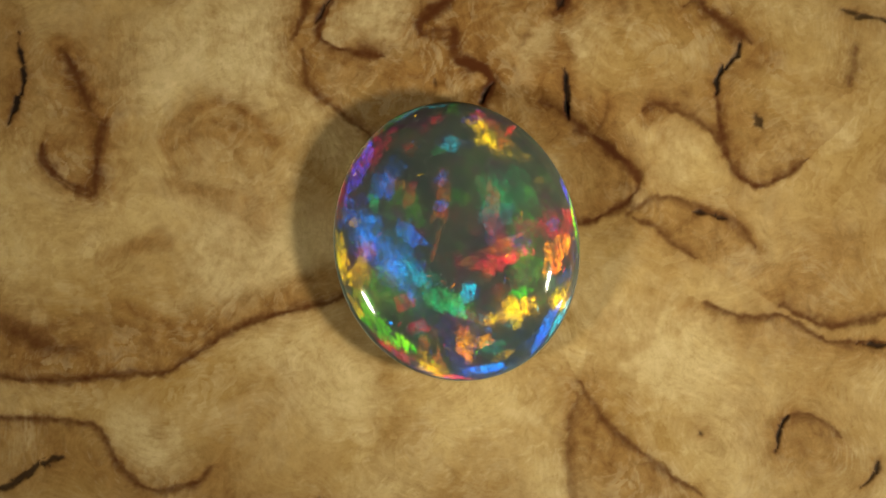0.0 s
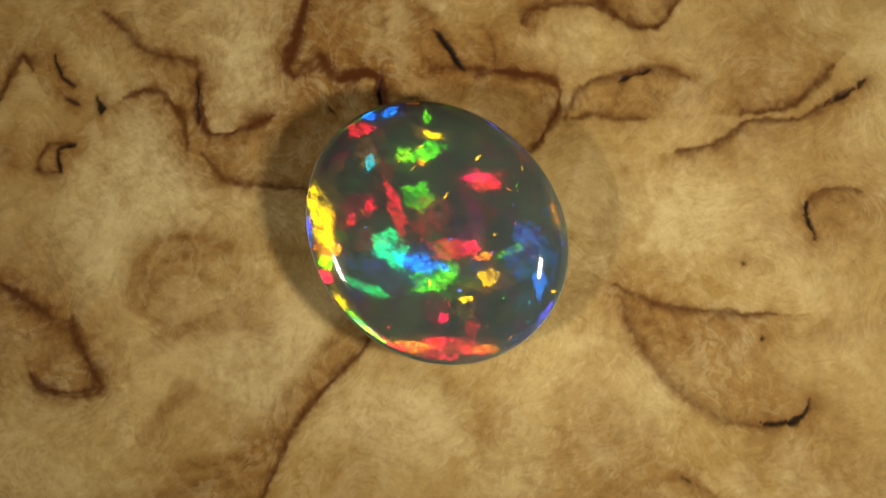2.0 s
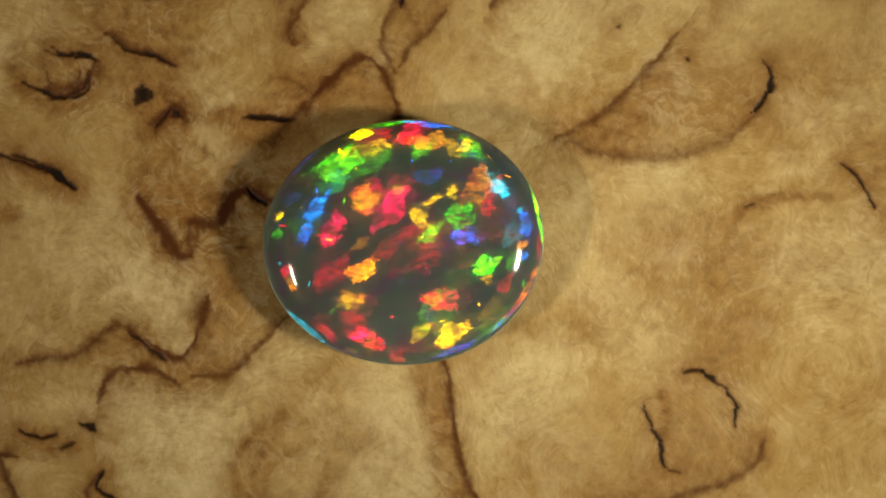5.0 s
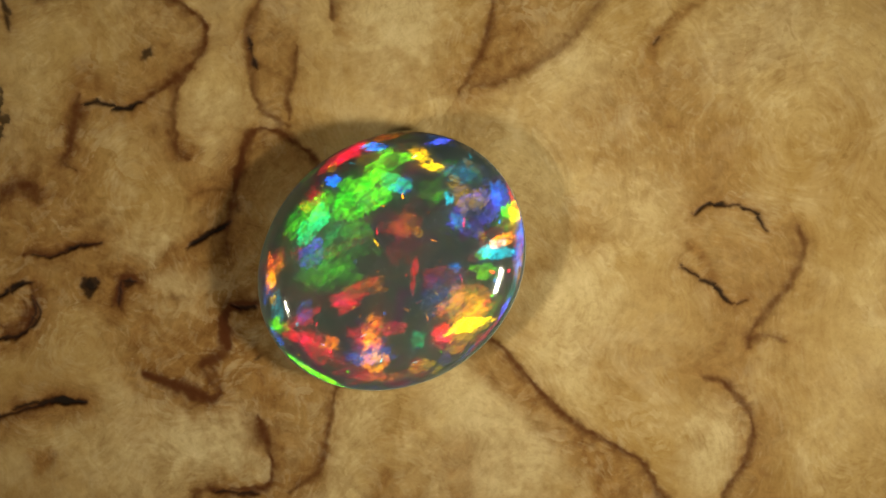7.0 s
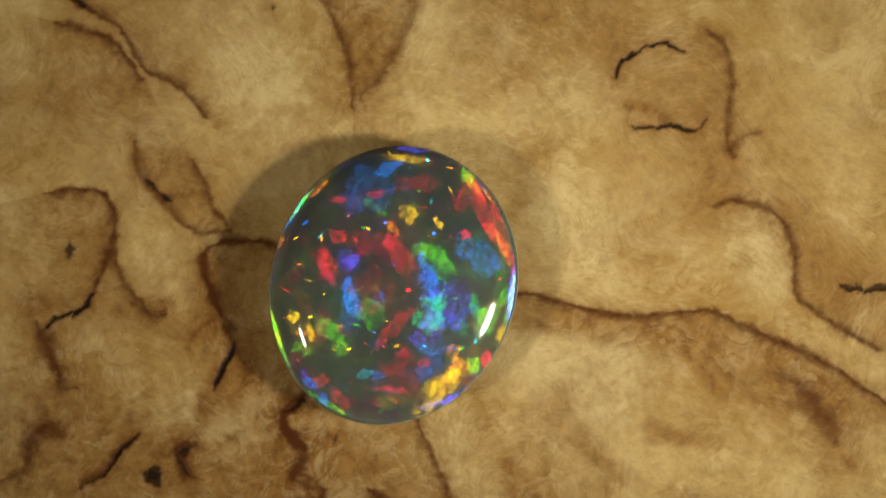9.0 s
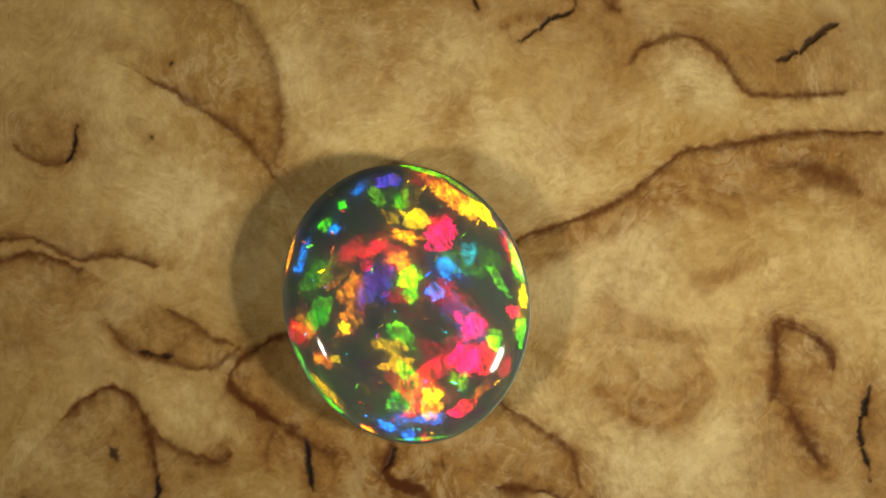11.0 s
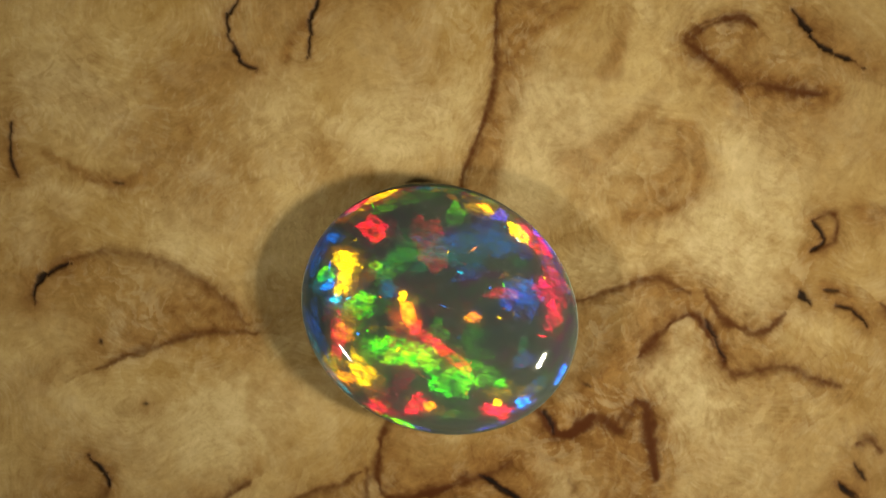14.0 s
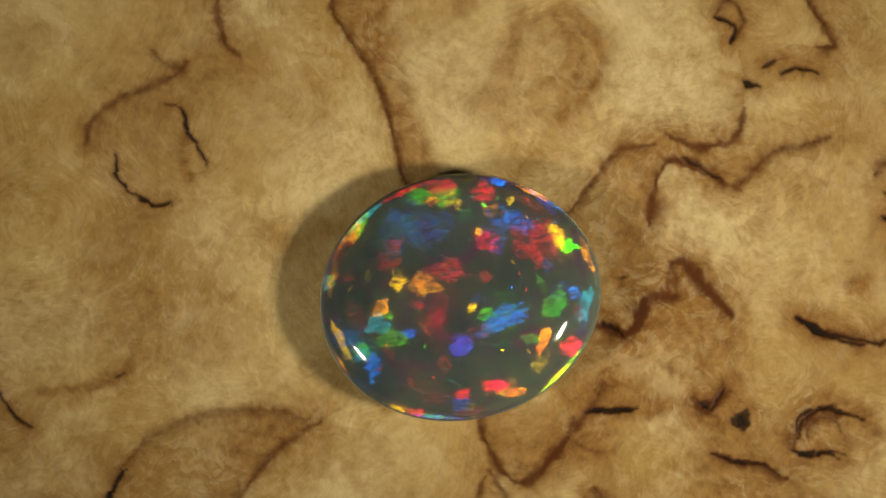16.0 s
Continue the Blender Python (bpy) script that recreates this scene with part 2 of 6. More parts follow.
def bark(width, strength, *points):
    """A black, ragged bark pocket with a brown rim."""
    box, d, s, turn = distance_to(points, 5 * width + 0.6)
    length = sum(math.dist(a, b) for a, b in zip(points, points[1:]))
    if length > 6 * width:   # a long pocket breaks into slanting, hair-like strokes
        tick = (s * length / (3.4 * width + 0.35) + 0.35 * FRAY[box]) % 1.0
        d = np.abs(d * turn - 0.42 * width * (tick - 0.5)) + 0.10 * width * np.abs(2 * tick - 1) ** 3
        width *= 0.9
    w = 0.42 * width * (0.85 + 1.2 * FRAY[box]) * (0.35 + 0.65 * np.minimum(1, 4 * np.minimum(s, 1 - s) + 0.2))
    over(BARK, box, strength / (1 + np.exp(np.clip((d - w) / 0.022, -30, 30))))
    over(LINE, box, 0.7 * strength * np.exp(-(d / (w + 0.09)) ** 2))
    over(SHADE, box, 0.7 * strength * np.exp(-(d / (1.2 * width + 0.35)) ** 2))


def lay_veins():
    bark(0.34, 0.95, (-19.24, 11.12), (-18.96, 9.53), (-18.99, 8.47), (-19.57, 7.02))
    shade(1.30, 0.50, (-19.52, 12.19), (-19.49, 9.80), (-19.45, 7.42))
    shade(0.78, 0.90, (-17.00, 10.46), (-16.45, 9.00), (-15.78, 7.68), (-15.37, 6.62), (-15.43, 5.05), (-15.73, 3.86))
    line(0.21, 0.85, -1, (-15.73, 3.73), (-16.65, 4.13), (-17.44, 4.65), (-17.89, 5.31), (-17.90, 5.97))
    shade(1.56, 0.30, (-16.68, 6.63), (-16.79, 5.05))
    shade(1.30, 0.26, (-12.36, 6.36), (-11.32, 7.54), (-9.88, 7.94), (-8.70, 7.28), (-7.64, 6.22))
    shade(0.73, 0.25, (-12.09, 5.83), (-10.53, 6.75), (-8.95, 6.49))
    shade(0.73, 0.30, (-13.11, 3.99), (-11.54, 3.73), (-8.93, 2.94), (-7.88, 2.16))
    shade(0.62, 0.40, (-15.16, 0.59), (-13.61, 1.25), (-12.04, 1.38))
    shade(0.78, 0.30, (-14.62, -1.49), (-13.04, -2.79), (-11.74, -2.79))
    line(0.23, 0.85, 1, (-21.33, -4.60), (-19.77, -4.78), (-17.17, -4.96), (-14.58, -4.78), (-12.24, -4.55), (-10.95, -3.85), (-9.66, -2.94), (-8.37, -2.30), (-6.55, -1.75), (-4.47, -1.33), (-3.18, -0.56))
    shade(1.56, 0.42, (-19.80, -2.79), (-18.23, -3.57), (-15.11, -3.95), (-12.00, -3.18), (-9.41, -2.01), (-6.29, -1.23))
    line(0.31, 0.40, 0, (-19.81, -2.48), (-18.50, -2.84), (-17.45, -3.36))
    line(0.23, 0.78, -1, (-19.74, -6.67), (-17.66, -6.72), (-15.58, -6.98), (-14.93, -7.57), (-14.40, -8.60), (-13.22, -9.75), (-12.18, -9.96), (-10.64, -9.62), (-10.07, -8.98))
    shade(0.94, 0.40, (-14.14, -8.73), (-12.71, -9.49), (-10.90, -9.49))
    bark(0.52, 0.80, (-19.69, -9.81), (-18.66, -9.37), (-17.38, -8.60), (-16.81, -8.42))
    line(0.23, 0.90, -1, (-4.53, 12.70), (-5.05, 11.77), (-5.26, 11.24), (-4.91, 10.63), (-3.73, 10.26), (-2.16, 10.04))
    shade(1.04, 0.40, (-5.97, 11.11), (-5.69, 8.99), (-4.51, 7.67), (-3.20, 6.61))
    line(0.23, 0.70, 1, (-5.96, 10.31), (-5.69, 8.73), (-4.51, 7.67), (-3.20, 6.67), (-2.15, 5.56))
    shade(1.82, 0.42, (-5.83, 9.52), (-3.21, 9.78), (-1.11, 9.12), (0.20, 8.46))
    shade(0.62, 0.60, (-0.59, 11.10), (0.20, 11.90), (0.73, 12.69))
    shade(0.52, 0.40, (-0.46, 11.23), (1.25, 11.36), (2.30, 11.89))
    line(0.23, 0.88, -1, (1.25, 9.91), (2.30, 9.64), (2.69, 9.11), (2.69, 8.32), (2.43, 7.87))
    shade(0.47, 0.60, (3.34, 8.58), (2.77, 7.93))
    bark(0.18, 0.95, (6.15, 9.50), (6.22, 8.32), (6.35, 7.26))
    shade(1.14, 0.55, (5.17, 8.71), (5.56, 7.66))
    shade(0.68, 0.45, (4.65, 6.87), (7.78, 6.87), (8.31, 7.79))
    line(0.23, 0.88, -1, (7.52, 6.34), (8.55, 5.55), (9.59, 4.50), (9.53, 3.72), (8.54, 2.93), (7.23, 2.41), (6.19, 2.28))
    shade(2.08, 0.45, (6.21, 6.61), (7.51, 5.55), (8.29, 4.50), (7.76, 3.46), (6.46, 3.46))
    line(0.29, 0.60, 0, (12.27, 12.68), (13.31, 11.75), (14.35, 10.82))
    bark(0.34, 0.97, (14.40, 10.69), (14.21, 10.02), (13.42, 9.23), (13.22, 8.31))
    line(0.23, 0.85, 1, (13.22, 8.31), (13.39, 6.86), (13.77, 5.29), (14.28, 4.50), (15.18, 3.98), (16.36, 4.50), (17.41, 5.34))
    line(0.23, 0.75, 1, (9.87, 7.52), (10.40, 7.92), (11.18, 7.52), (12.22, 7.18), (13.13, 6.34), (13.56, 5.55))
    shade(0.57, 0.60, (10.13, 7.26), (10.79, 7.52))
    bark(0.62, 0.75, (15.04, 7.31), (15.29, 6.65))
    line(0.26, 0.65, 0, (19.70, 10.41), (19.34, 8.70))
    bark(0.42, 0.75, (19.08, 12.19), (21.11, 11.74))
    shade(0.88, 0.40, (15.39, 10.29), (15.91, 9.76))
    bark(0.47, 0.60, (5.92, 12.63), (6.13, 12.47))
    line(0.26, 0.65, -1, (9.06, 2.67), (10.10, 3.32), (11.14, 3.51), (12.18, 3.06), (13.48, 2.67), (14.25, 2.15), (14.89, 1.23))
    bark(0.23, 0.85, (12.18, 2.88), (13.61, 2.54))
    line(0.21, 0.68, 1, (9.32, 2.46), (10.35, 2.15), (11.13, 1.37), (12.16, 0.66))
    shade(1.56, 0.25, (11.39, 2.15), (13.98, 1.37))
    line(0.21, 0.78, -1, (12.53, -1.36), (13.69, -1.88), (14.98, -2.06), (16.02, -1.96), (16.79, -2.40), (17.82, -2.92), (18.59, -3.18), (20.87, -3.18))
    line(0.23, 0.80, 1, (16.03, -1.49), (17.31, -2.14), (18.34, -2.40), (19.64, -2.22), (20.89, -1.96))
    bark(0.31, 0.85, (19.62, -3.18), (20.86, -3.36), (21.69, -3.20))
    line(0.23, 0.72, -1, (6.81, -4.99), (7.45, -6.15), (8.47, -7.30), (9.75, -8.33), (11.03, -9.36), (12.32, -10.12))
    shade(1.95, 0.42, (6.93, -5.37), (7.18, -7.43), (7.95, -8.20), (9.75, -9.48))
    shade(0.26, 0.30, (6.41, -5.63), (6.45, -8.20), (6.65, -10.31))
    bark(0.23, 0.97, (15.81, -8.20), (16.01, -7.05), (16.35, -6.61))
    line(0.21, 0.65, -1, (16.35, -6.61), (17.25, -6.53), (18.28, -7.04), (18.78, -7.56))
    shade(2.08, 0.38, (16.97, -7.94), (17.74, -8.20))
    bark(0.18, 0.90, (19.65, -9.79), (20.17, -9.35), (20.44, -8.71))
    bark(0.13, 0.70, (12.34, -7.28), (12.39, -7.35))
    line(0.36, 0.50, 1, (6.73, -5.55), (6.39, -7.39), (6.29, -9.13), (6.72, -10.92), (7.59, -12.81), (9.04, -14.18))
    bark(0.29, 0.97, (9.00, -13.91), (10.07, -14.59), (11.07, -14.60), (11.50, -14.28))
    shade(2.86, 0.25, (7.30, -7.85), (8.45, -10.19), (9.97, -12.38))
    bark(0.18, 0.80, (11.23, -10.61), (11.19, -10.71))
    shade(0.42, 0.45, (3.40, -13.58), (4.20, -13.81), (4.87, -14.37), (5.31, -15.73), (5.54, -17.88))
    bark(0.18, 0.90, (7.14, -18.33), (6.39, -19.21), (5.30, -19.94))
    shade(4.42, 0.33, (2.15, -10.03), (1.64, -12.78), (-0.84, -13.54))
    shade(1.56, 0.28, (3.04, -14.71), (2.36, -16.40))
    line(0.23, 0.78, 0, (-6.29, 18.36), (-5.89, 17.11), (-5.72, 16.04), (-5.07, 15.19), (-4.18, 14.45), (-4.04, 13.80), (-4.73, 12.77), (-5.31, 11.80))
    bark(0.21, 0.85, (-4.29, 13.40), (-5.37, 11.69))
    line(0.18, 0.62, 0, (-7.26, 14.35), (-6.51, 14.26), (-5.98, 13.36), (-5.92, 12.24), (-6.46, 10.86))
    bark(0.34, 0.93, (-8.61, 15.18), (-8.87, 14.48))
    shade(0.88, 0.60, (-13.48, 15.69), (-13.64, 14.76))
    line(0.23, 0.75, 0, (3.20, 20.63), (2.87, 19.04), (2.80, 17.86))
    bark(0.23, 0.92, (2.80, 17.86), (1.98, 16.77))
    shade(0.42, 0.60, (0.45, 19.97), (0.77, 19.25))
    line(0.21, 0.72, 0, (1.81, 13.82), (0.52, 12.82), (-0.47, 11.81), (-0.45, 11.10))
    shade(2.08, 0.42, (1.26, 12.43), (2.56, 11.43))
    bark(0.52, 0.80, (6.87, 14.26), (6.65, 13.82))
    line(0.23, 0.82, 0, (5.44, 13.42), (5.94, 12.93), (6.39, 12.55), (6.01, 12.10))
    shade(0.68, 0.65, (10.38, 7.99), (10.03, 7.12))
    bark(0.21, 0.95, (-3.16, -12.03), (-3.13, -12.73), (-3.66, -13.78), (-4.42, -14.52), (-5.40, -14.59))
    bark(0.18, 0.92, (-5.03, -10.38), (-6.05, -10.97), (-6.75, -11.34), (-7.58, -11.53), (-7.82, -12.30))
    shade(0.47, 0.55, (-4.41, -11.22), (-5.09, -11.40), (-6.47, -11.29))
    shade(3.12, 0.25, (-4.88, -12.56), (-6.03, -12.76))
    line(0.31, 0.65, -1, (-5.94, -15.98), (-6.93, -15.73), (-7.96, -14.54), (-8.58, -13.03), (-9.21, -11.86), (-9.82, -11.34))
    line(0.18, 0.60, 0, (-9.48, -11.58), (-9.69, -12.39), (-10.34, -13.04))
    shade(1.04, 0.40, (-5.94, -15.98), (-6.67, -15.87))
    shade(1.82, 0.28, (-13.27, -10.35), (-15.06, -8.77))
    shade(0.57, 0.40, (-12.70, -2.80), (-15.72, -2.17), (-18.54, -2.68), (-19.94, -2.07))
    shade(1.82, 0.28, (-4.78, 3.45), (-6.12, 5.67), (-8.20, 6.73))
    shade(0.52, 0.65, (0.52, 8.88), (-0.12, 8.88), (-0.82, 9.16), (-1.57, 9.08))
    line(0.36, 0.65, 0, (-2.24, 10.18), (-3.15, 10.52))
    line(0.23, 0.85, 1, (9.33, 16.34), (9.35, 15.88), (8.77, 15.16), (8.72, 14.15), (8.30, 13.00))
    bark(0.16, 0.85, (8.79, 14.49), (8.53, 13.46))
    line(0.42, 0.75, 0, (12.19, 16.33), (12.49, 15.43), (12.19, 14.55))
    line(0.31, 0.80, 0, (11.90, 14.50), (11.27, 14.64))
    bark(0.23, 0.85, (8.37, 18.65), (8.18, 17.83), (8.26, 17.09), (8.04, 16.61))
    line(0.26, 0.80, 0, (8.01, 16.65), (7.38, 16.75), (6.82, 17.13), (6.36, 17.65))
    bark(0.31, 0.85, (2.83, 8.84), (2.24, 7.91))
    line(0.23, 0.80, 0, (2.70, 8.58), (2.70, 9.22), (2.13, 9.76), (1.30, 9.78))
    bark(0.68, 0.75, (23.47, 1.69), (22.02, 2.27), (21.31, 4.05))
    shade(0.60, 0.60, (6.14, 9.12), (6.27, 8.18), (5.98, 7.48))
    shade(1.56, 0.45, (7.48, 6.81), (6.27, 7.53), (4.65, 8.59))
    shade(3.64, 0.18, (2.50, -11.99), (-0.91, -13.54))
    bark(0.23, 0.88, (3.24, 19.81), (2.91, 18.28), (2.02, 16.88))
    shade(0.68, 0.65, (0.94, 19.96), (0.66, 19.78))
    bark(0.29, 0.85, (-2.47, 21.94), (-2.57, 20.83))
    bark(0.94, 0.70, (17.44, 14.10), (15.37, 14.63), (14.50, 15.33))
    line(0.23, 0.75, 0, (6.98, 16.90), (6.29, 17.73), (6.56, 18.74))
    bark(0.47, 0.80, (7.18, 14.28), (6.33, 14.37))
    shade(0.70, 0.45, (7.63, 7.52), (6.59, 7.73), (6.06, 8.60))
    shade(8.58, 0.05, (-3.73, 10.84), (3.61, 11.89), (14.09, 11.08))
    shade(7.80, 0.15, (9.73, 16.06), (4.50, 16.12), (-1.24, 18.54))
    shade(3.12, 0.22, (13.98, 1.10), (17.86, 0.32))
    shade(4.16, 0.20, (-9.22, 2.06), (-13.66, -0.62))
    shade(0.57, 0.60, (6.00, 10.89), (6.31, 9.83))
    shade(0.78, 0.65, (2.91, 8.31), (2.58, 7.68))
    line(0.21, 0.70, 0, (2.07, 13.89), (1.01, 12.94), (-0.28, 11.65), (-0.43, 11.21))
    shade(1.04, 0.50, (1.12, 11.09), (0.11, 11.14), (-0.33, 11.29))
    shade(1.82, 0.35, (3.50, 13.52), (2.15, 11.87))
    shade(0.78, 0.50, (4.28, 12.50), (3.71, 13.03))
    shade(0.36, 0.55, (-9.38, -2.51), (-10.67, -2.50), (-11.90, -2.58), (-12.77, -2.05), (-14.08, -1.58))
    line(0.42, 0.60, 0, (-16.06, -3.45), (-17.65, -3.46), (-18.67, -2.94), (-19.94, -2.07))
    shade(2.34, 0.32, (-12.75, -3.16), (-15.30, -3.62), (-18.42, -3.71))
    shade(0.62, 0.40, (-12.56, 1.80), (-13.67, 1.13))
    shade(0.52, 0.35, (-7.90, 3.31), (-8.53, 3.41))
    line(0.21, 0.70, 1, (-6.26, 11.06), (-5.87, 12.10), (-5.84, 13.21), (-6.06, 13.85), (-6.76, 14.31), (-7.63, 14.44))
    shade(1.56, 0.30, (-4.80, 13.29), (-5.56, 14.49))
    shade(3.12, 0.28, (2.81, 10.63), (1.68, 12.05))
    line(0.18, 0.62, 0, (2.62, 8.63), (2.54, 9.52), (1.42, 9.69), (1.09, 10.40), (1.02, 11.29), (-0.37, 11.04))
    shade(1.56, 0.30, (-1.99, 7.37), (-1.22, 8.99))
    bark(0.36, 0.55, (0.22, 8.72), (0.22, 8.94))
    line(0.31, 0.75, 0, (-4.55, 20.44), (-5.02, 20.90), (-4.89, 21.60))
    bark(0.18, 0.85, (-3.73, 20.83), (-3.38, 21.68))
    bark(0.18, 0.90, (-2.62, 20.79), (-2.60, 21.89))
    line(0.23, 0.70, 0, (-15.52, 3.73), (-15.46, 4.56), (-15.28, 5.94), (-14.96, 7.10))
    line(0.31, 0.65, 0, (-15.07, 7.03), (-15.73, 7.53), (-16.39, 8.97), (-17.15, 10.35))
    shade(3.64, 0.22, (-8.55, 4.50), (-9.88, 6.43))
    line(0.21, 0.75, 1, (1.97, 13.78), (0.84, 12.86), (-0.13, 11.96), (-0.40, 11.27))
    shade(1.56, 0.45, (0.58, 11.94), (2.06, 11.84))
    bark(0.23, 0.85, (6.25, 9.04), (6.33, 8.25), (6.36, 7.41))
    shade(0.78, 0.60, (5.76, 7.42), (5.41, 8.32))
    shade(0.78, 0.50, (8.14, 7.56), (7.79, 6.74))
    shade(0.78, 0.60, (1.41, 10.07), (2.69, 9.27), (2.90, 8.41))
    line(0.31, 0.85, 0, (2.86, 9.07), (2.70, 8.24), (2.54, 7.69))
    bark(0.16, 0.70, (4.66, -14.04), (4.85, -14.42))
    shade(0.62, 0.40, (3.65, -13.14), (4.76, -14.23), (5.34, -16.10))
    pale(3.38, 0.60, (-8.42, 9.31), (-9.26, 11.97), (-7.35, 13.08))
    pale(3.12, 0.50, (-8.85, -0.71), (-8.96, 2.06))
    pale(2.34, 0.60, (-3.19, 10.94), (-1.98, 12.38))
    pale(2.34, 0.55, (-8.18, 11.34), (-7.25, 13.20))
    pale(2.34, 0.55, (-12.98, -7.95), (-12.20, -8.98))
    pale(3.12, 0.50, (9.79, -3.05), (10.95, -4.34))
    pale(3.64, 0.40, (-12.14, 10.85), (-8.19, 9.52))
    pale(3.90, 0.45, (-0.72, 15.71), (-1.91, 13.17))
    pale(2.34, 0.50, (2.57, -16.87), (2.30, -19.50))
    pale(2.34, 0.55, (-3.95, 6.01), (-5.54, 7.70))
    pale(2.86, 0.45, (-7.58, 2.01), (-10.00, 0.51))
    pale(2.08, 0.50, (-12.69, -7.63), (-13.71, -7.11))
    pale(3.12, 0.40, (-8.66, 1.95), (-10.53, 3.67))
    pale(3.64, 0.35, (11.99, -4.45), (13.58, -7.47))
    pale(3.12, 0.45, (-6.40, -3.27), (-3.75, -5.51))
    line(0.23, 0.80, 0, (14.92, 10.66), (14.24, 11.18), (13.41, 11.76), (12.66, 12.24), (12.48, 12.73), (11.76, 12.42))
    shade(0.94, 0.45, (15.82, 9.96), (15.18, 9.77), (14.80, 9.12))
    line(0.26, 0.70, -1, (12.79, 17.73), (12.24, 17.14), (12.01, 16.49), (12.36, 15.74), (12.38, 15.02), (12.00, 14.38))
    shade(0.31, 0.60, (12.00, 14.38), (11.38, 14.69), (11.21, 14.47))
    line(0.23, 0.75, 0, (6.43, 12.67), (6.05, 12.55), (5.76, 12.02), (6.14, 12.66), (5.64, 13.12), (5.12, 13.43))
    shade(0.68, 0.50, (6.24, 13.01), (5.53, 13.50), (5.57, 12.35))
    line(0.26, 0.80, 0, (9.62, 4.24), (9.00, 5.09), (7.91, 5.98), (7.06, 6.70), (6.35, 7.20), (5.63, 7.69), (5.04, 7.96))
    shade(0.62, 0.60, (7.77, 6.49), (6.46, 7.26), (5.34, 7.68), (4.80, 8.12))
    shade(0.36, 0.50, (8.17, 8.19), (8.02, 7.66), (7.57, 7.12))
    line(0.21, 0.75, 0, (2.42, 7.87), (2.63, 8.57), (2.61, 9.14), (2.07, 9.58), (1.26, 9.72), (1.00, 10.46), (0.97, 11.32))
    shade(0.78, 0.40, (1.14, 9.95), (0.31, 10.38), (-0.51, 10.81))
    line(0.13, 0.40, 0, (4.57, 11.22), (4.18, 10.58))
    shade(0.42, 0.35, (4.90, 11.70), (4.41, 12.31))
    pale(1.82, 0.50, (1.17, 8.80), (-0.31, 8.29))
    pale(1.56, 0.40, (11.43, 5.81), (11.12, 4.75))
    shade(0.47, 0.45, (15.27, 1.04), (14.40, 2.07), (13.79, 2.63))
    shade(0.78, 0.40, (-4.10, 0.06), (-5.66, -0.33), (-7.36, -1.55))
    shade(0.52, 0.40, (-11.26, -2.49), (-12.48, -2.12), (-14.11, -1.53))
    shade(0.68, 0.55, (-19.25, -2.85), (-20.29, -1.96), (-20.99, -1.46))
    pale(3.12, 0.45, (-6.91, 0.90), (-9.53, -0.23))
    line(0.21, 0.80, 0, (2.38, 7.73), (2.77, 8.77), (2.71, 9.29), (2.12, 9.60), (1.34, 9.81))
    shade(0.57, 0.50, (-0.09, 8.65), (0.30, 9.04), (-0.35, 9.30))
    line(0.16, 0.60, 0, (-0.22, 11.76), (0.68, 12.67), (1.85, 13.69))
    shade(0.42, 0.35, (2.76, 12.91), (3.53, 13.55), (4.18, 13.16))
    bark(0.16, 0.80, (6.33, 7.07), (6.26, 7.98), (6.18, 9.01))
    shade(0.94, 0.45, (5.74, 7.46), (5.35, 8.76), (6.12, 10.30))
    line(0.18, 0.70, 0, (6.65, 6.56), (7.42, 6.30), (8.19, 5.78), (8.70, 5.26))
    line(0.16, 0.55, 0, (7.67, 6.42), (8.06, 7.07), (8.26, 7.84))
    bark(0.16, 0.80, (5.91, 12.24), (6.19, 12.76), (5.73, 13.09), (5.29, 13.46))
    shade(0.68, 0.45, (6.24, 12.11), (6.50, 12.88), (5.60, 13.66))
    shade(0.68, 0.60, (6.75, 13.91), (6.57, 14.30))
    bark(0.16, 0.90, (7.18, 16.74), (6.62, 16.80), (6.23, 17.53), (6.30, 18.56), (6.66, 19.84))
    bark(0.18, 0.80, (8.03, 16.61), (8.28, 17.25), (8.15, 18.54), (8.23, 18.92))
    shade(1.04, 0.45, (7.13, 17.00), (6.10, 18.30), (6.87, 20.10), (7.89, 20.09), (8.41, 18.53), (8.16, 16.99))
    bark(0.16, 0.85, (8.25, 12.87), (8.63, 13.90), (8.73, 15.18), (9.24, 15.95))
    shade(0.36, 0.50, (0.62, 19.28), (0.41, 20.06))
    shade(4.50, 0.30, (4.59, -20.58), (6.19, -19.48))
    shade(4.50, 0.30, (-18.34, 7.36), (-16.74, 8.46))
    shade(4.50, 0.26, (16.69, -8.70), (18.29, -7.60))
    shade(4.00, 0.20, (-17.66, 9.82), (-16.06, 10.92))
    shade(3.50, 0.20, (15.01, -5.77), (16.61, -4.67))
    shade(3.50, 0.25, (-15.74, 9.30), (-14.14, 10.40))
    shade(4.00, 0.20, (17.26, -0.89), (18.86, 0.21))
    pale(2.60, 0.50, (4.46, 9.54), (5.66, 10.44))
    pale(2.60, 0.50, (5.11, 10.43), (6.31, 11.33))
    pale(2.00, 0.45, (-0.07, 11.23), (1.13, 12.13))
    pale(3.00, 0.40, (4.77, -10.76), (5.97, -9.86))
    pale(3.00, 0.40, (-3.00, -10.93), (-1.80, -10.03))
    pale(3.00, 0.35, (-5.13, -5.48), (-3.93, -4.58))
    pale(2.60, 0.50, (-3.70, 10.34), (-2.50, 11.24))
    pale(3.00, 0.60, (-13.12, 8.96), (-11.92, 9.86))
    pale(2.20, 0.70, (-9.03, 9.21), (-7.83, 10.11))
    pale(2.20, 0.70, (-3.13, 10.56), (-1.93, 11.46))
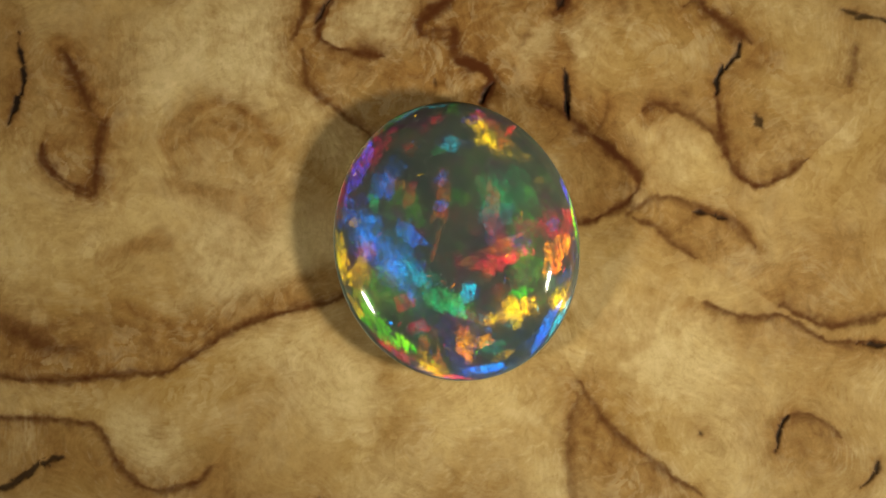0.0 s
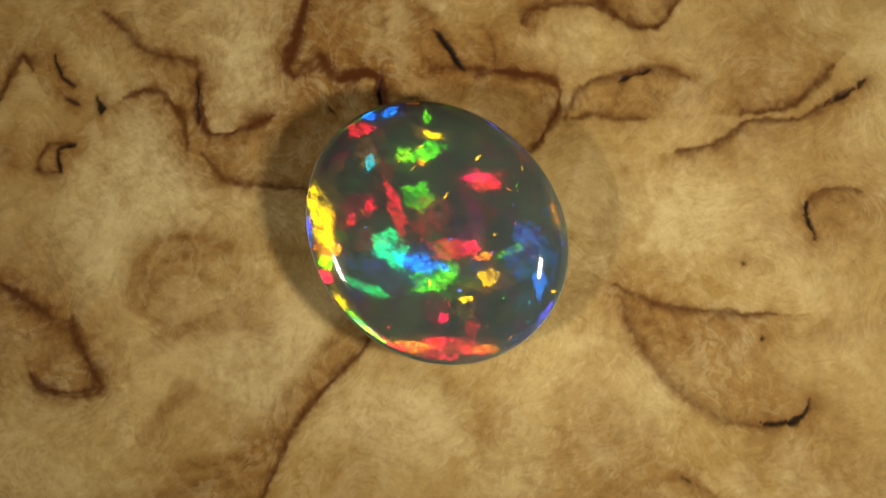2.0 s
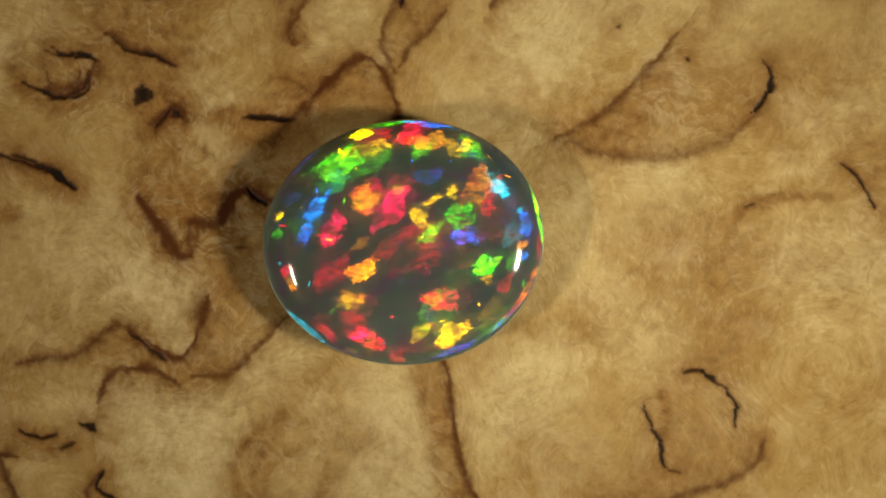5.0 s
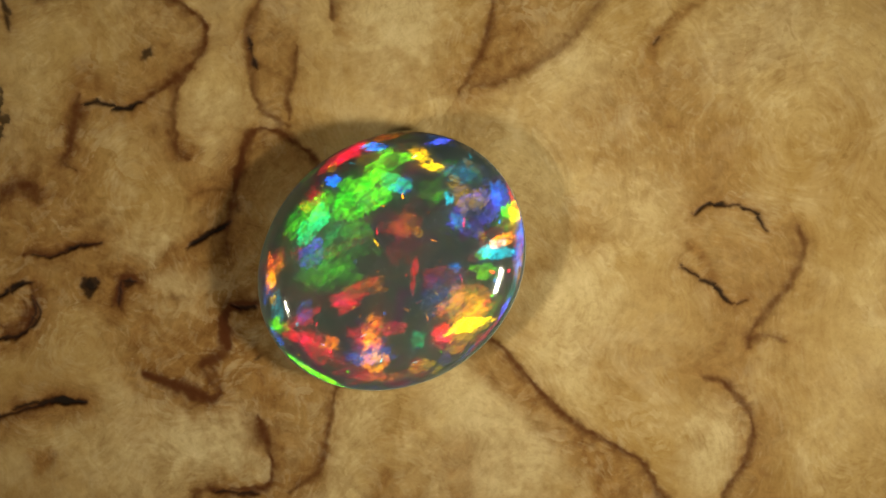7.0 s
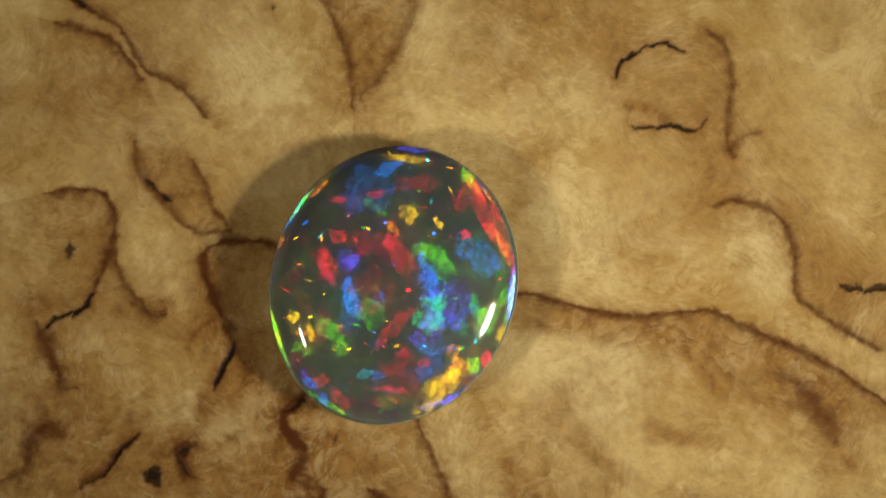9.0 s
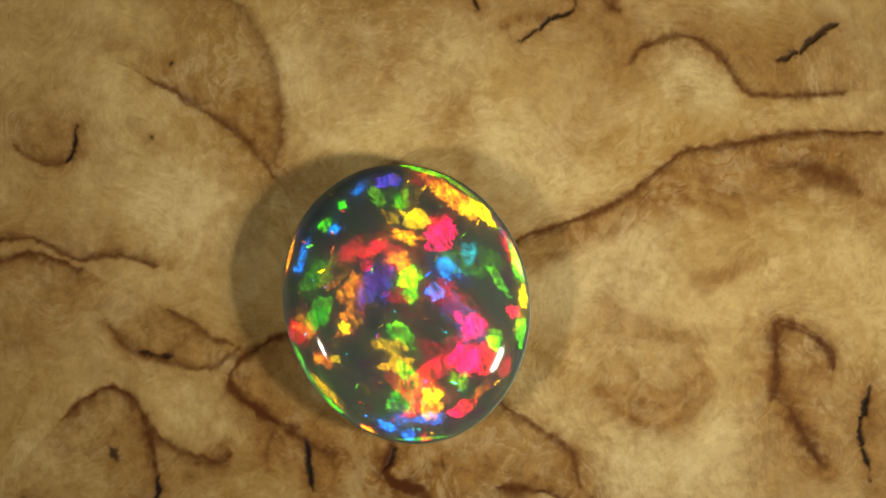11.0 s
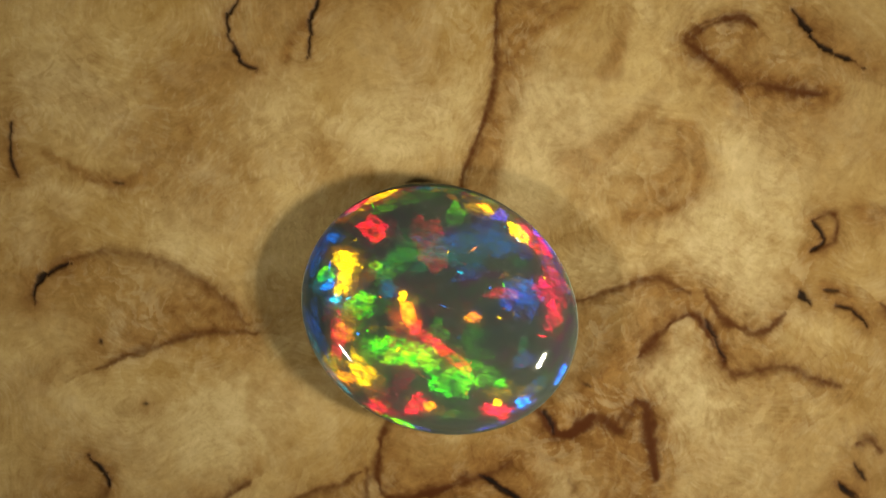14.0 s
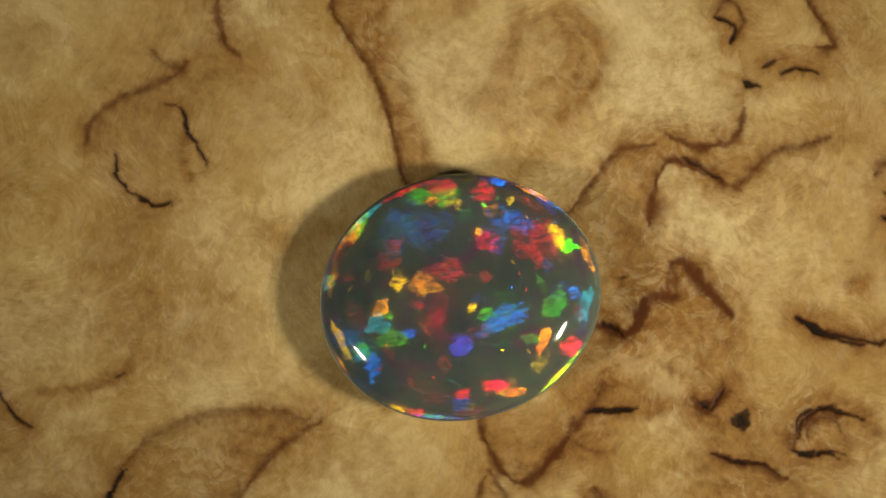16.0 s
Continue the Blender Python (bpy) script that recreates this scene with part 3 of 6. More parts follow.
    pale(2.80, 0.60, (-2.79, 12.18), (-1.59, 13.08))
    pale(2.60, 0.40, (-6.25, 0.50), (-5.05, 1.40))
    bark(0.16, 0.95, (-11.91, 13.18), (-11.77, 13.65), (-11.55, 14.02))
    bark(0.17, 0.95, (-11.56, 14.07), (-11.14, 14.08), (-10.72, 13.82))
    line(0.17, 0.8, 0, (-11.97, 13.22), (-12.66, 13.52), (-12.58, 14.09), (-11.84, 14.51), (-11.22, 14.28), (-10.74, 13.92))
    shade(0.5, 0.6, (-9.76, 15.19), (-10.01, 16.00), (-9.90, 16.67))
    bark(0.12, 0.8, (-9.62, 15.34), (-9.87, 15.94))
    bark(0.15, 0.95, (-9.32, 16.17), (-9.54, 17.12), (-9.28, 17.86))
    shade(0.8, 0.4, (-9.52, 15.41), (-9.57, 17.51))
    shade(0.6, 0.7, (-13.42, 15.08), (-14.23, 15.82), (-14.71, 16.86))
    line(0.22, 0.85, 1, (-14.14, 16.83), (-12.95, 17.31), (-11.78, 18.05), (-10.55, 18.69), (-10.54, 17.90))
    bark(0.30, 0.9, (2.01, 16.84), (2.45, 17.37), (2.73, 18.13))
    bark(0.13, 0.9, (2.82, 18.35), (2.92, 18.94), (3.03, 19.74), (3.20, 20.54), (3.02, 20.98))
    shade(1.2, 0.4, (2.14, 17.53), (2.42, 19.13), (2.72, 20.61))
    bark(0.14, 0.9, (7.46, 16.86), (6.82, 16.98), (6.32, 17.58), (6.12, 18.34))
    bark(0.13, 0.9, (6.34, 18.47), (6.43, 19.26))
    line(0.18, 0.7, 0, (7.51, 17.23), (6.97, 17.36), (6.63, 17.89), (6.84, 18.57), (7.33, 18.76))
    shade(0.8, 0.5, (6.04, 17.55), (6.19, 19.13), (6.58, 19.96))
    shade(1.1, 0.5, (5.64, 7.59), (5.31, 8.59), (5.84, 10.23))
    shade(0.4, 0.6, (0.51, 19.14), (0.15, 20.13))
    line(0.16, 0.6, 0, (-0.43, 11.16), (0.81, 11.24), (1.38, 10.64), (1.35, 9.74), (2.06, 9.53))
    shade(0.45, 0.45, (2.47, 12.75), (3.40, 13.48), (4.05, 12.97), (3.99, 12.18))
    shade(1.0, 0.35, (-2.31, 7.88), (-0.84, 8.62), (0.30, 8.91))
    shade(0.4, 0.4, (-11.63, 4.55), (-12.39, 6.03), (-11.52, 7.34), (-9.74, 7.94), (-8.29, 7.15), (-7.18, 5.99))
    shade(0.3, 0.35, (-10.66, 5.22), (-11.25, 6.46), (-9.87, 7.05), (-8.69, 6.30))
    shade(2.2, 0.25, (-11.19, 5.14), (-9.25, 6.48))
    shade(1.5, 0.6, (8.62, 5.74), (7.25, 7.20), (5.40, 8.20))
    bark(0.15, 0.9, (6.13, 9.12), (6.24, 8.02), (6.40, 7.27))
    line(0.2, 0.75, 0, (1.97, 13.83), (0.92, 12.83), (-0.30, 11.80), (-0.56, 11.22), (0.25, 10.89), (0.97, 11.01))
    shade(1.6, 0.35, (1.93, 11.80), (0.32, 11.35))
    line(0.2, 0.8, 0, (2.47, 8.06), (2.68, 8.87), (2.41, 9.47), (1.85, 9.75))
    line(0.2, 0.6, 0, (11.44, 7.84), (10.55, 7.73), (9.99, 7.40))
    line(0.22, 0.7, 0, (6.52, 12.93), (6.23, 12.18))
    line(0.22, 0.8, 0, (6.31, 12.63), (5.81, 13.18), (5.39, 13.66))
    shade(0.75, 0.75, (-17.39, 10.59), (-16.71, 9.00), (-15.91, 7.68), (-15.19, 7.10))
    line(0.25, 0.8, 0, (-16.91, 10.06), (-16.32, 8.74), (-15.83, 7.68))
    line(0.2, 0.75, 0, (-15.19, 7.05), (-15.44, 5.78), (-15.60, 3.79), (-16.25, 3.73), (-17.36, 4.36), (-18.05, 5.26), (-17.90, 6.05))
    shade(0.35, 0.4, (-12.35, 6.15), (-11.31, 7.09), (-9.75, 7.94), (-8.43, 7.25), (-7.38, 6.04))
    shade(0.35, 0.35, (-12.09, 5.70), (-10.78, 6.46), (-9.47, 6.20), (-8.63, 5.09))
    shade(0.5, 0.4, (-11.94, 4.20), (-10.76, 3.86), (-9.19, 3.68))
    shade(0.6, 0.55, (6.53, 7.03), (7.73, 6.66), (8.20, 7.76))
    shade(1.1, 0.5, (5.31, 8.71), (5.43, 7.53))
    shade(1.0, 0.5, (-0.06, 11.36), (0.73, 12.11), (2.04, 11.36))
    line(0.2, 0.7, 0, (1.15, 11.23), (1.30, 9.99), (2.30, 9.51), (2.72, 8.93), (2.50, 8.03))



def build_slab():
    lay_veins()
    # pale and tawny drifts, and short pale fibres that follow the swirling grain
    tawny = np.clip(0.5 + 1.1 * fbm(GX + 1.2 * fbm(GX, GY, 3.0, 2), GY, 3.2, 4), 0, 1)
    over(SHADE, (slice(None), slice(None)), 0.38 * tawny ** 2 * (1 - 0.7 * PALE))
    # the grain runs along the veins: growth contours and fibres follow one smooth field
    stain = LINE + SHADE
    for axis in (0, 1, 0, 1):
        n = 22
        run = np.cumsum(np.concatenate([np.repeat(stain.take([0], axis), n, axis), stain, np.repeat(stain.take([-1], axis), n, axis)], axis), axis)
        stain = (run.take(range(2 * n, 2 * n + COUNT), axis) - run.take(range(0, COUNT), axis)) / (2 * n)
    growth = 0.9 * stain + 1.3 * fbm(GX + 0.6 * fbm(GX, GY, 3.5, 2), GY + 0.6 * fbm(GX, GY, 3.5, 2), 10.0, 2)
    gy, gx = np.gradient(growth)
    size = np.hypot(gx, gy) + 1e-6
    dj, di = gx / size, -gy / size
    speck = rng.uniform(-1, 1, GX.shape)
    speck = speck + np.roll(speck, 1, 0) + np.roll(speck, 1, 1) + np.roll(speck, (1, 1), (0, 1))
    hair = rng.uniform(-1, 1, GX.shape)
    hair = hair + 0.6 * np.roll(hair, 1, 0) + 0.6 * np.roll(hair, 1, 1)
    fibre, fine = np.zeros_like(GX), np.zeros_like(GX)
    for way in (1.0, -1.0):
        j, i = np.indices(GX.shape).astype(float)
        for step in range(13):
            jj, ii = np.rint(j).astype(int) % COUNT, np.rint(i).astype(int) % COUNT
            fibre += speck[jj, ii]
            if step < 4:
                fine += hair[jj, ii]
            j, i = j + way * dj[jj, ii], i + way * di[jj, ii]
    fibre /= fibre.std()
    fine /= fine.std()
    # close-set growth lines show in bands, between calm silky stretches
    rings = np.sin(70.0 * growth + 2.2 * fbm(GX, GY, 0.8, 4)) + 0.6 * np.sin(153.0 * growth + 3.0 * fbm(GX, GY, 0.6, 3))
    banded = np.clip(0.35 + 1.9 * fbm(GX, GY, 4.5, 3), 0, 1)
    # ragged drifts of lighter and darker figure with sudden edges
    fold = fbm(GX + 0.9 * fbm(GX, GY, 1.8, 4), GY + 0.9 * fbm(GX, GY, 1.8, 4), 3.0, 5, 0.55)
    clouds = np.clip(6.0 * ((3.2 * fold) % 1.0 - 0.5) * np.clip(0.4 + 2.0 * fbm(GX, GY, 5.0, 2), 0.1, 1), -1, 1)
    grain = np.clip(0.52 + 0.05 * fine * np.clip(0.75 + fbm(GX, GY, 2.2, 3), 0.25, 1.4) + 0.02 * fibre + 0.02 * banded * rings + 0.26 * fbm(GX, GY, 1.5, 5, 0.6) + 0.10 * clouds, 0, 1)
    lively = np.clip(0.5 + 1.3 * fbm(GX, GY, 3.5, 3), 0.15, 1)
    curl = np.sin(27.0 * growth + 1.5 * fbm(GX, GY, 1.2, 3))
    over(SHADE, (slice(None), slice(None)), np.clip(0.20 * (curl - 0.3), 0, 1) * (0.25 + 0.9 * tawny) * (1 - 0.6 * PALE) + np.clip(-0.05 * fibre - 0.04, 0, 0.3) * lively)
    fibre = np.clip(0.12 * fibre - 0.06, 0, 1) * lively * (1 - 0.6 * SHADE)
    # a drift of short pale flecks across one tawny patch
    fl = np.random.default_rng(21)
    for k in range(1100):
        cx, cy = (1.0 + fl.normal(0, 2.3), -10.6 + fl.normal(0, 2.1)) if k < 210 else (fl.uniform(-24, 24), fl.uniform(-24, 24))
        i0, i1 = np.searchsorted(AXIS, (cx - 0.5, cx + 0.5))
        j0, j1 = np.searchsorted(AXIS, (cy - 0.5, cy + 0.5))
        box = (slice(j0, j1), slice(i0, i1))
        dx, dy, a = GX[box] - cx, GY[box] - cy, fl.normal(0.35, 0.3) if k < 210 else fl.uniform(0, 3.1)
        u, v = dx * math.cos(a) + dy * math.sin(a), dy * math.cos(a) - dx * math.sin(a)
        over(fibre, box, fl.uniform(0.5, 1.0) * (1.0 if k < 210 else 0.6) * np.exp(-(u / fl.uniform(0.12, 0.22)) ** 2 - (v / 0.055) ** 2))
    z = -0.10 * BARK - 0.03 * LINE + 0.012 * FRAY
    verts = np.stack([GX, GY, z], -1).reshape(-1, 3) * MM
    idx = np.arange(COUNT * COUNT).reshape(COUNT, COUNT)
    quads = np.stack([idx[:-1, :-1], idx[:-1, 1:], idx[1:, 1:], idx[1:, :-1]], -1).reshape(-1, 4)
    # rounded sides and underside
    rim = np.concatenate([idx[0, :-1], idx[:-1, -1], idx[-1, :0:-1], idx[:0:-1, 0]])
    rings, faces, extra, base = [rim], [quads], [], COUNT * COUNT
    for grow, down in ((0.35, -0.12), (0.5, -0.5), (0.5, -13.5), (0.2, -14.0)):
        ring = verts[rim].copy()
        ring[:, :2] += np.sign(np.round(ring[:, :2] / (HALF * MM), 4)) * (np.abs(ring[:, :2]) > (HALF - 0.01) * MM) * grow * MM
        ring[:, 2] = down * MM
        extra.append(ring)
        here = base + np.arange(len(rim))
        prev = rings[-1]
        faces.append(np.stack([prev, here, np.roll(here, -1), np.roll(prev, -1)], -1))
        rings.append(here)
        base += len(rim)
    last = rings[-1]
    allv = np.concatenate([verts, *extra, [[0, 0, -14 * MM]]])
    allf = np.concatenate(faces)
    me = bpy.data.meshes.new("burl_slab")
    tris = np.stack([last, np.full(len(last), len(allv) - 1), np.roll(last, -1)], -1)
    nq, ntri = len(allf), len(tris)
    me.vertices.add(len(allv))
    me.vertices.foreach_set("co", allv.ravel())
    me.loops.add(nq * 4 + ntri * 3)
    me.loops.foreach_set("vertex_index", np.concatenate([allf.ravel(), tris.ravel()]).astype(np.int32))
    me.polygons.add(nq + ntri)
    me.polygons.foreach_set("loop_start", np.concatenate([np.arange(nq) * 4, nq * 4 + np.arange(ntri) * 3]).astype(np.int32))
    me.polygons.foreach_set("use_smooth", np.ones(nq + ntri, bool))
    me.update(calc_edges=True)
    me.validate()
    for name, fields in (("figure", (LINE, SHADE, BARK)), ("fibre", (fibre, PALE, grain))):
        att = me.attributes.new(name, "FLOAT_COLOR", "POINT")
        data = np.ones((len(allv), 4), np.float32)
        data[:, :3] = 0
        for c, fld in enumerate(fields):
            data[:COUNT * COUNT, c] = fld.ravel()
        att.data.foreach_set("color", data.ravel())
    me.materials.append(burl_material())
    ob = new("burl_slab", me)
    return tagged(ob, "pale tan burl wood slab with dark curling bark veins, turning slowly", "wood slab")


# ---- the opal ----
STONE = Vector((1.18, 1.33, 0.0))   # centre on the slab, mm
LONG, SHORT, LEAN = 6.45, 5.59, 103.0   # half axes in mm, and the long one's bearing on the slab
GIRDLE, DOME = 1.30, 2.30


def outline(a):
    """Slightly uneven oval of the girdle, in the stone's own axes."""
    k = 1 + 0.008 * math.cos(3 * a + 0.6) + 0.006 * math.cos(2 * a + 2.0)
    return LONG * k * math.cos(a), SHORT * k * math.sin(a)


def dome_height(x, y, inset=0.0):
    """Height over the slab at (x, y) mm from the stone's middle; the crown lies a little to one side."""
    a, b = x / LONG, y / SHORT
    return GIRDLE + (DOME - inset) * math.sqrt(max(0.0, 1 - a * a - b * b)) * (1 + 0.039 * a - 0.345 * b)


def stone_shell(name, inset, mat, parent, label=""):
    """A cabochon: domed top, rounded girdle, tapering underside."""
    rows = [(math.sin(i / 22 * math.pi / 2), None) for i in range(1, 23)]
    rows += [(0.985, GIRDLE * 0.72), (0.94, GIRDLE * 0.42), (0.86, GIRDLE * 0.16), (0.76, 0.02 + inset)]
    seg = 96
    verts, faces = [(0, 0, dome_height(0, 0, inset) * MM)], []
    shrink = 1 - 0.02 * inset
    for r, h in rows:
        for k in range(seg):
            x, y = outline(2 * math.pi * k / seg)
            flat = r if h is not None else r * min(1.0, 1 / math.hypot(x / LONG, y / SHORT))
            top = dome_height(x * flat, y * flat, inset) if h is None else h
            verts.append((x * r * shrink * MM, y * r * shrink * MM, top * MM))
    for k in range(seg):
        faces.append((0, 1 + k, 1 + (k + 1) % seg))
    for i in range(len(rows) - 1):
        for k in range(seg):
            a, b = 1 + i * seg, 1 + (i + 1) * seg
            faces.append((a + k, b + k, b + (k + 1) % seg, a + (k + 1) % seg))
    faces.append(tuple(1 + (len(rows) - 1) * seg + k for k in reversed(range(seg))))
    me = mesh_of(name, verts, faces)
    me.materials.append(mat)
    ob = new(name, me)
    ob.parent = parent
    return tagged(ob, label)


def build_opal():
    stone = tagged(new("opal"), "polished oval dark opal cabochon flashing rainbow colours on burl wood", "gemstone")
    stone_shell("body", 0.55, body_material(), stone, "dark grey-green cloudy core of the stone")
    stone_shell("polished_skin", 0.0, polish_material(), stone, "clear glossy polished dome")
    return stone


COLOURS = {"red": (0.95, 0.006, 0.004), "rose": (0.95, 0.0, 0.075), "orange": (1.25, 0.20, 0.004), "gold": (1.5, 0.74, 0.0), "lime": (0.50, 1.3, 0.0),
           "green": (0.015, 0.72, 0.005), "teal": (0.0, 0.75, 0.32), "cyan": (0.0, 0.6, 1.1), "blue": (0.0, 0.15, 1.6), "violet": (0.15, 0.05, 1.5)}
flakes_made = [0]


def flake(stone, t, u, v, long, wide, turn, hue, power=1.0):
    """One sheet of ordered silica in the stone, lying under the polish at (u, v) mm from the crown and tilted so that
    it gleams when the slab has turned as far as it has at t seconds."""
    rnd = random.Random(flakes_made[0] * 7 + 3)
    layer = 0.10 + 0.075 * (flakes_made[0] % 6)
    flakes_made[0] += 1
    turned = Matrix.Rotation(radians(spin_at(t)), 3, "Z")
    lean = Matrix.Rotation(radians(LEAN), 3, "Z")
    seg, rings = 24, 7
    waves = [(k, rnd.uniform(0.04, 0.14), rnd.uniform(0, 6.28)) for k in (2, 3, 4, 5)]
    wob = [1.08 + sum(w * math.cos(k * 2 * math.pi * n / seg + ph) for k, w, ph in waves) for n in range(seg)]
    verts, edge, faces = [], [], []
    c, s = math.cos(radians(turn)), math.sin(radians(turn))
    for i in range(rings + 1):
        for k in range(seg if i else 1):
            a = 2 * math.pi * k / seg
            q = i / rings * (wob[k] if i else 0)
            x, y = 1.95 * long * q * math.cos(a), 2.05 * wide * q * math.sin(a)
            x, y = u + x * c - y * s, v + x * s + y * c
            r = math.hypot(x / LONG, y / SHORT)
            if r > 0.975:
                x, y, r = x * 0.975 / r, y * 0.975 / r, 0.975
            verts.append((x * MM, y * MM, dome_height(x, y, layer) * MM))
            edge.append(1 - i / rings)
    for k in range(seg):
        faces.append((0, 1 + k, 1 + (k + 1) % seg))
        for i in range(1, rings):
            a, b = 1 + (i - 1) * seg, 1 + i * seg
            faces.append((a + k, b + k, b + (k + 1) % seg, a + (k + 1) % seg))
    me = mesh_of(hue + "_flash", verts, faces)
    me.attributes.new("edge", "FLOAT", "POINT").data.foreach_set("value", edge)
    where = turned @ (STONE + lean @ Vector((u, v, 3.0)))
    to_eye = (EYE - where).normalized()
    by_left = 1.1 < t < 3.2 or 8.3 < t < 12.7
    to_lamp = ((LAMP_LEFT if by_left else LAMP_RIGHT) - where).normalized()
    halfway = (to_eye + to_lamp).normalized()
    if t < 1.1 or t > 14.4 or 7.7 < t < 8.3:   # these sheets lie flatter, and gleam less in the far lamp
        halfway, power = (halfway + Vector((0, 0, 0.28))).normalized(), power * 2.7
    facing = lean.inverted() @ turned.inverted() @ halfway
    me.normals_split_custom_set_from_vertices([facing] * len(verts))
    me.materials.append(flash_material(hue, COLOURS[hue], round((0.092 if by_left else 0.060) * power, 4), 0.265))
    ob = new(hue + "_flash", me)
    ob.parent = stone
    return ob


def flakes(stone):
    flake(stone, 0, 0.29, 3.54, 2.47, 0.68, 27, "blue", 1)
    flake(stone, 0, 1.60, 4.10, 1.04, 0.65, 77, "blue", 1)
    flake(stone, 0, 0.68, 1.97, 0.78, 0.39, 32, "blue", 0.5)
    flake(stone, 0, -1.21, 2.15, 1.04, 0.52, 37, "cyan", 0.8)
    flake(stone, 0, -2.62, 1.06, 1.17, 0.52, 52, "teal", 0.6)
    flake(stone, 0, 4.85, 2.73, 1.56, 0.57, 137, "rose", 0.4)
    flake(stone, 0, 4.11, 3.50, 1.43, 0.31, 142, "violet", 1)
    flake(stone, 0, 2.48, 4.39, 0.52, 0.31, 167, "blue", 1)
    flake(stone, 0, 2.42, 3.21, 0.47, 0.26, 177, "teal", 0.5)
    flake(stone, 0, 3.21, 4.56, 0.68, 0.47, 167, "red", 1)
    flake(stone, 0, 0.33, 5.20, 1.43, 0.31, 177, "gold", 1)
    flake(stone, 0, -1.87, 5.18, 0.78, 0.26, 17, "gold", 1)
    flake(stone, 0, -3.01, 4.27, 1.17, 0.36, 32, "green", 1)
    flake(stone, 0, -3.96, 3.31, 0.65, 0.31, 42, "lime", 1)
    flake(stone, 0, -4.21, 3.77, 1.04, 0.26, 47, "red", 0.6)
    flake(stone, 0, -5.21, 2.57, 0.57, 0.23, 47, "gold", 1)
    flake(stone, 0, 4.36, -2.24, 0.88, 0.47, 32, "gold", 1)
    flake(stone, 0, 4.18, -0.72, 0.47, 0.36, 77, "cyan", 0.5)
    flake(stone, 0, 5.24, -2.19, 0.36, 0.31, 77, "rose", 0.4)
    flake(stone, 0, 4.29, -3.49, 0.42, 0.16, 127, "red", 0.7)
    flake(stone, 0, 1.58, 0.34, 0.31, 0.31, 77, "blue", 0.4)
    flake(stone, 0, 2.40, 1.57, 0.65, 0.31, 147, "red", 0.25)
    flake(stone, 0, 0.96, -1.82, 1.09, 0.36, 167, "red", 0.2)
    flake(stone, 0, -1.42, -1.53, 1.14, 0.42, 97, "red", 0.9)
    flake(stone, 0, -0.72, -1.82, 1.04, 0.29, 97, "orange", 0.8)
    flake(stone, 0, -1.24, -2.47, 0.65, 0.36, 97, "rose", 0.9)
    flake(stone, 0, -0.31, -4.53, 0.83, 0.68, 77, "red", 1)
    flake(stone, 0, -1.61, -4.17, 0.99, 0.47, 147, "orange", 1)
    flake(stone, 0, -3.65, -3.89, 0.62, 0.47, 157, "gold", 1)
    flake(stone, 0, -3.62, -1.67, 1.25, 0.57, 102, "gold", 1)
    flake(stone, 0, -2.98, -2.20, 0.57, 0.31, 97, "green", 1)
    flake(stone, 0, -2.47, 0.05, 0.47, 0.34, 167, "cyan", 1)
    flake(stone, 0, -4.51, 0.60, 0.83, 0.52, 167, "orange", 1)
    flake(stone, 0, -4.68, -0.14, 0.52, 0.26, 97, "orange", 0.6)
    flake(stone, 0, -4.69, -3.00, 1.30, 0.21, 137, "blue", 0.8)
    flake(stone, 0, -5.88, 0.26, 1.56, 0.23, 87, "blue", 0.9)
    flake(stone, 0, -5.01, -0.45, 0.65, 0.31, 77, "teal", 0.4)
    flake(stone, 0, -2.18, 2.89, 0.52, 0.39, 77, "red", 0.3)
    flake(stone, 0, -3.42, 2.53, 0.57, 0.36, 77, "rose", 0.35)
    flake(stone, 1, 0.31, 3.02, 1.82, 0.73, 32, "cyan", 0.6)
    flake(stone, 1, -0.86, 1.94, 1.17, 0.65, 42, "teal", 0.7)
    flake(stone, 1, 1.75, 3.54, 0.78, 0.39, 42, "blue", 1)
    flake(stone, 1, 2.67, 3.87, 0.47, 0.39, 62, "violet", 1)
    flake(stone, 1, 0.67, 4.43, 0.65, 0.36, 2, "blue", 0.8)
    flake(stone, 1, -2.27, 1.43, 0.94, 0.47, 52, "green", 1)
    flake(stone, 1, -2.81, 0.44, 0.52, 0.36, 62, "lime", 0.7)
    flake(stone, 1, 1.76, -0.33, 0.83, 0.47, 87, "green", 0.6)
    flake(stone, 1, 4.06, -0.14, 0.42, 0.18, 92, "teal", 0.7)
    flake(stone, 1, -0.33, -2.62, 1.30, 0.83, 82, "rose", 1)
    flake(stone, 1, -0.92, -1.58, 1.04, 0.73, 122, "red", 0.9)
    flake(stone, 1, -1.63, -1.05, 0.73, 0.39, 132, "orange", 1)
    flake(stone, 1, -1.17, -0.45, 0.47, 0.31, 92, "orange", 0.8)
    flake(stone, 1, 3.61, -2.62, 0.62, 0.34, 2, "gold", 1)
    flake(stone, 1, 4.75, -2.37, 0.65, 0.31, 62, "red", 0.5)
    flake(stone, 1, 5.08, -1.89, 0.42, 0.23, 82, "violet", 1)
    flake(stone, 1, 2.35, 4.80, 0.39, 0.34, 62, "gold", 1)
    flake(stone, 1, 2.30, 5.04, 0.68, 0.36, 152, "red", 1)
    flake(stone, 1, 4.27, 3.77, 0.83, 0.26, 142, "red", 0.8)
    flake(stone, 1, 5.47, 2.62, 0.39, 0.26, 122, "red", 0.8)
    flake(stone, 1, 0.21, 5.38, 1.09, 0.21, 172, "lime", 1)
    flake(stone, 1, -1.57, 5.18, 0.94, 0.21, 17, "lime", 1)
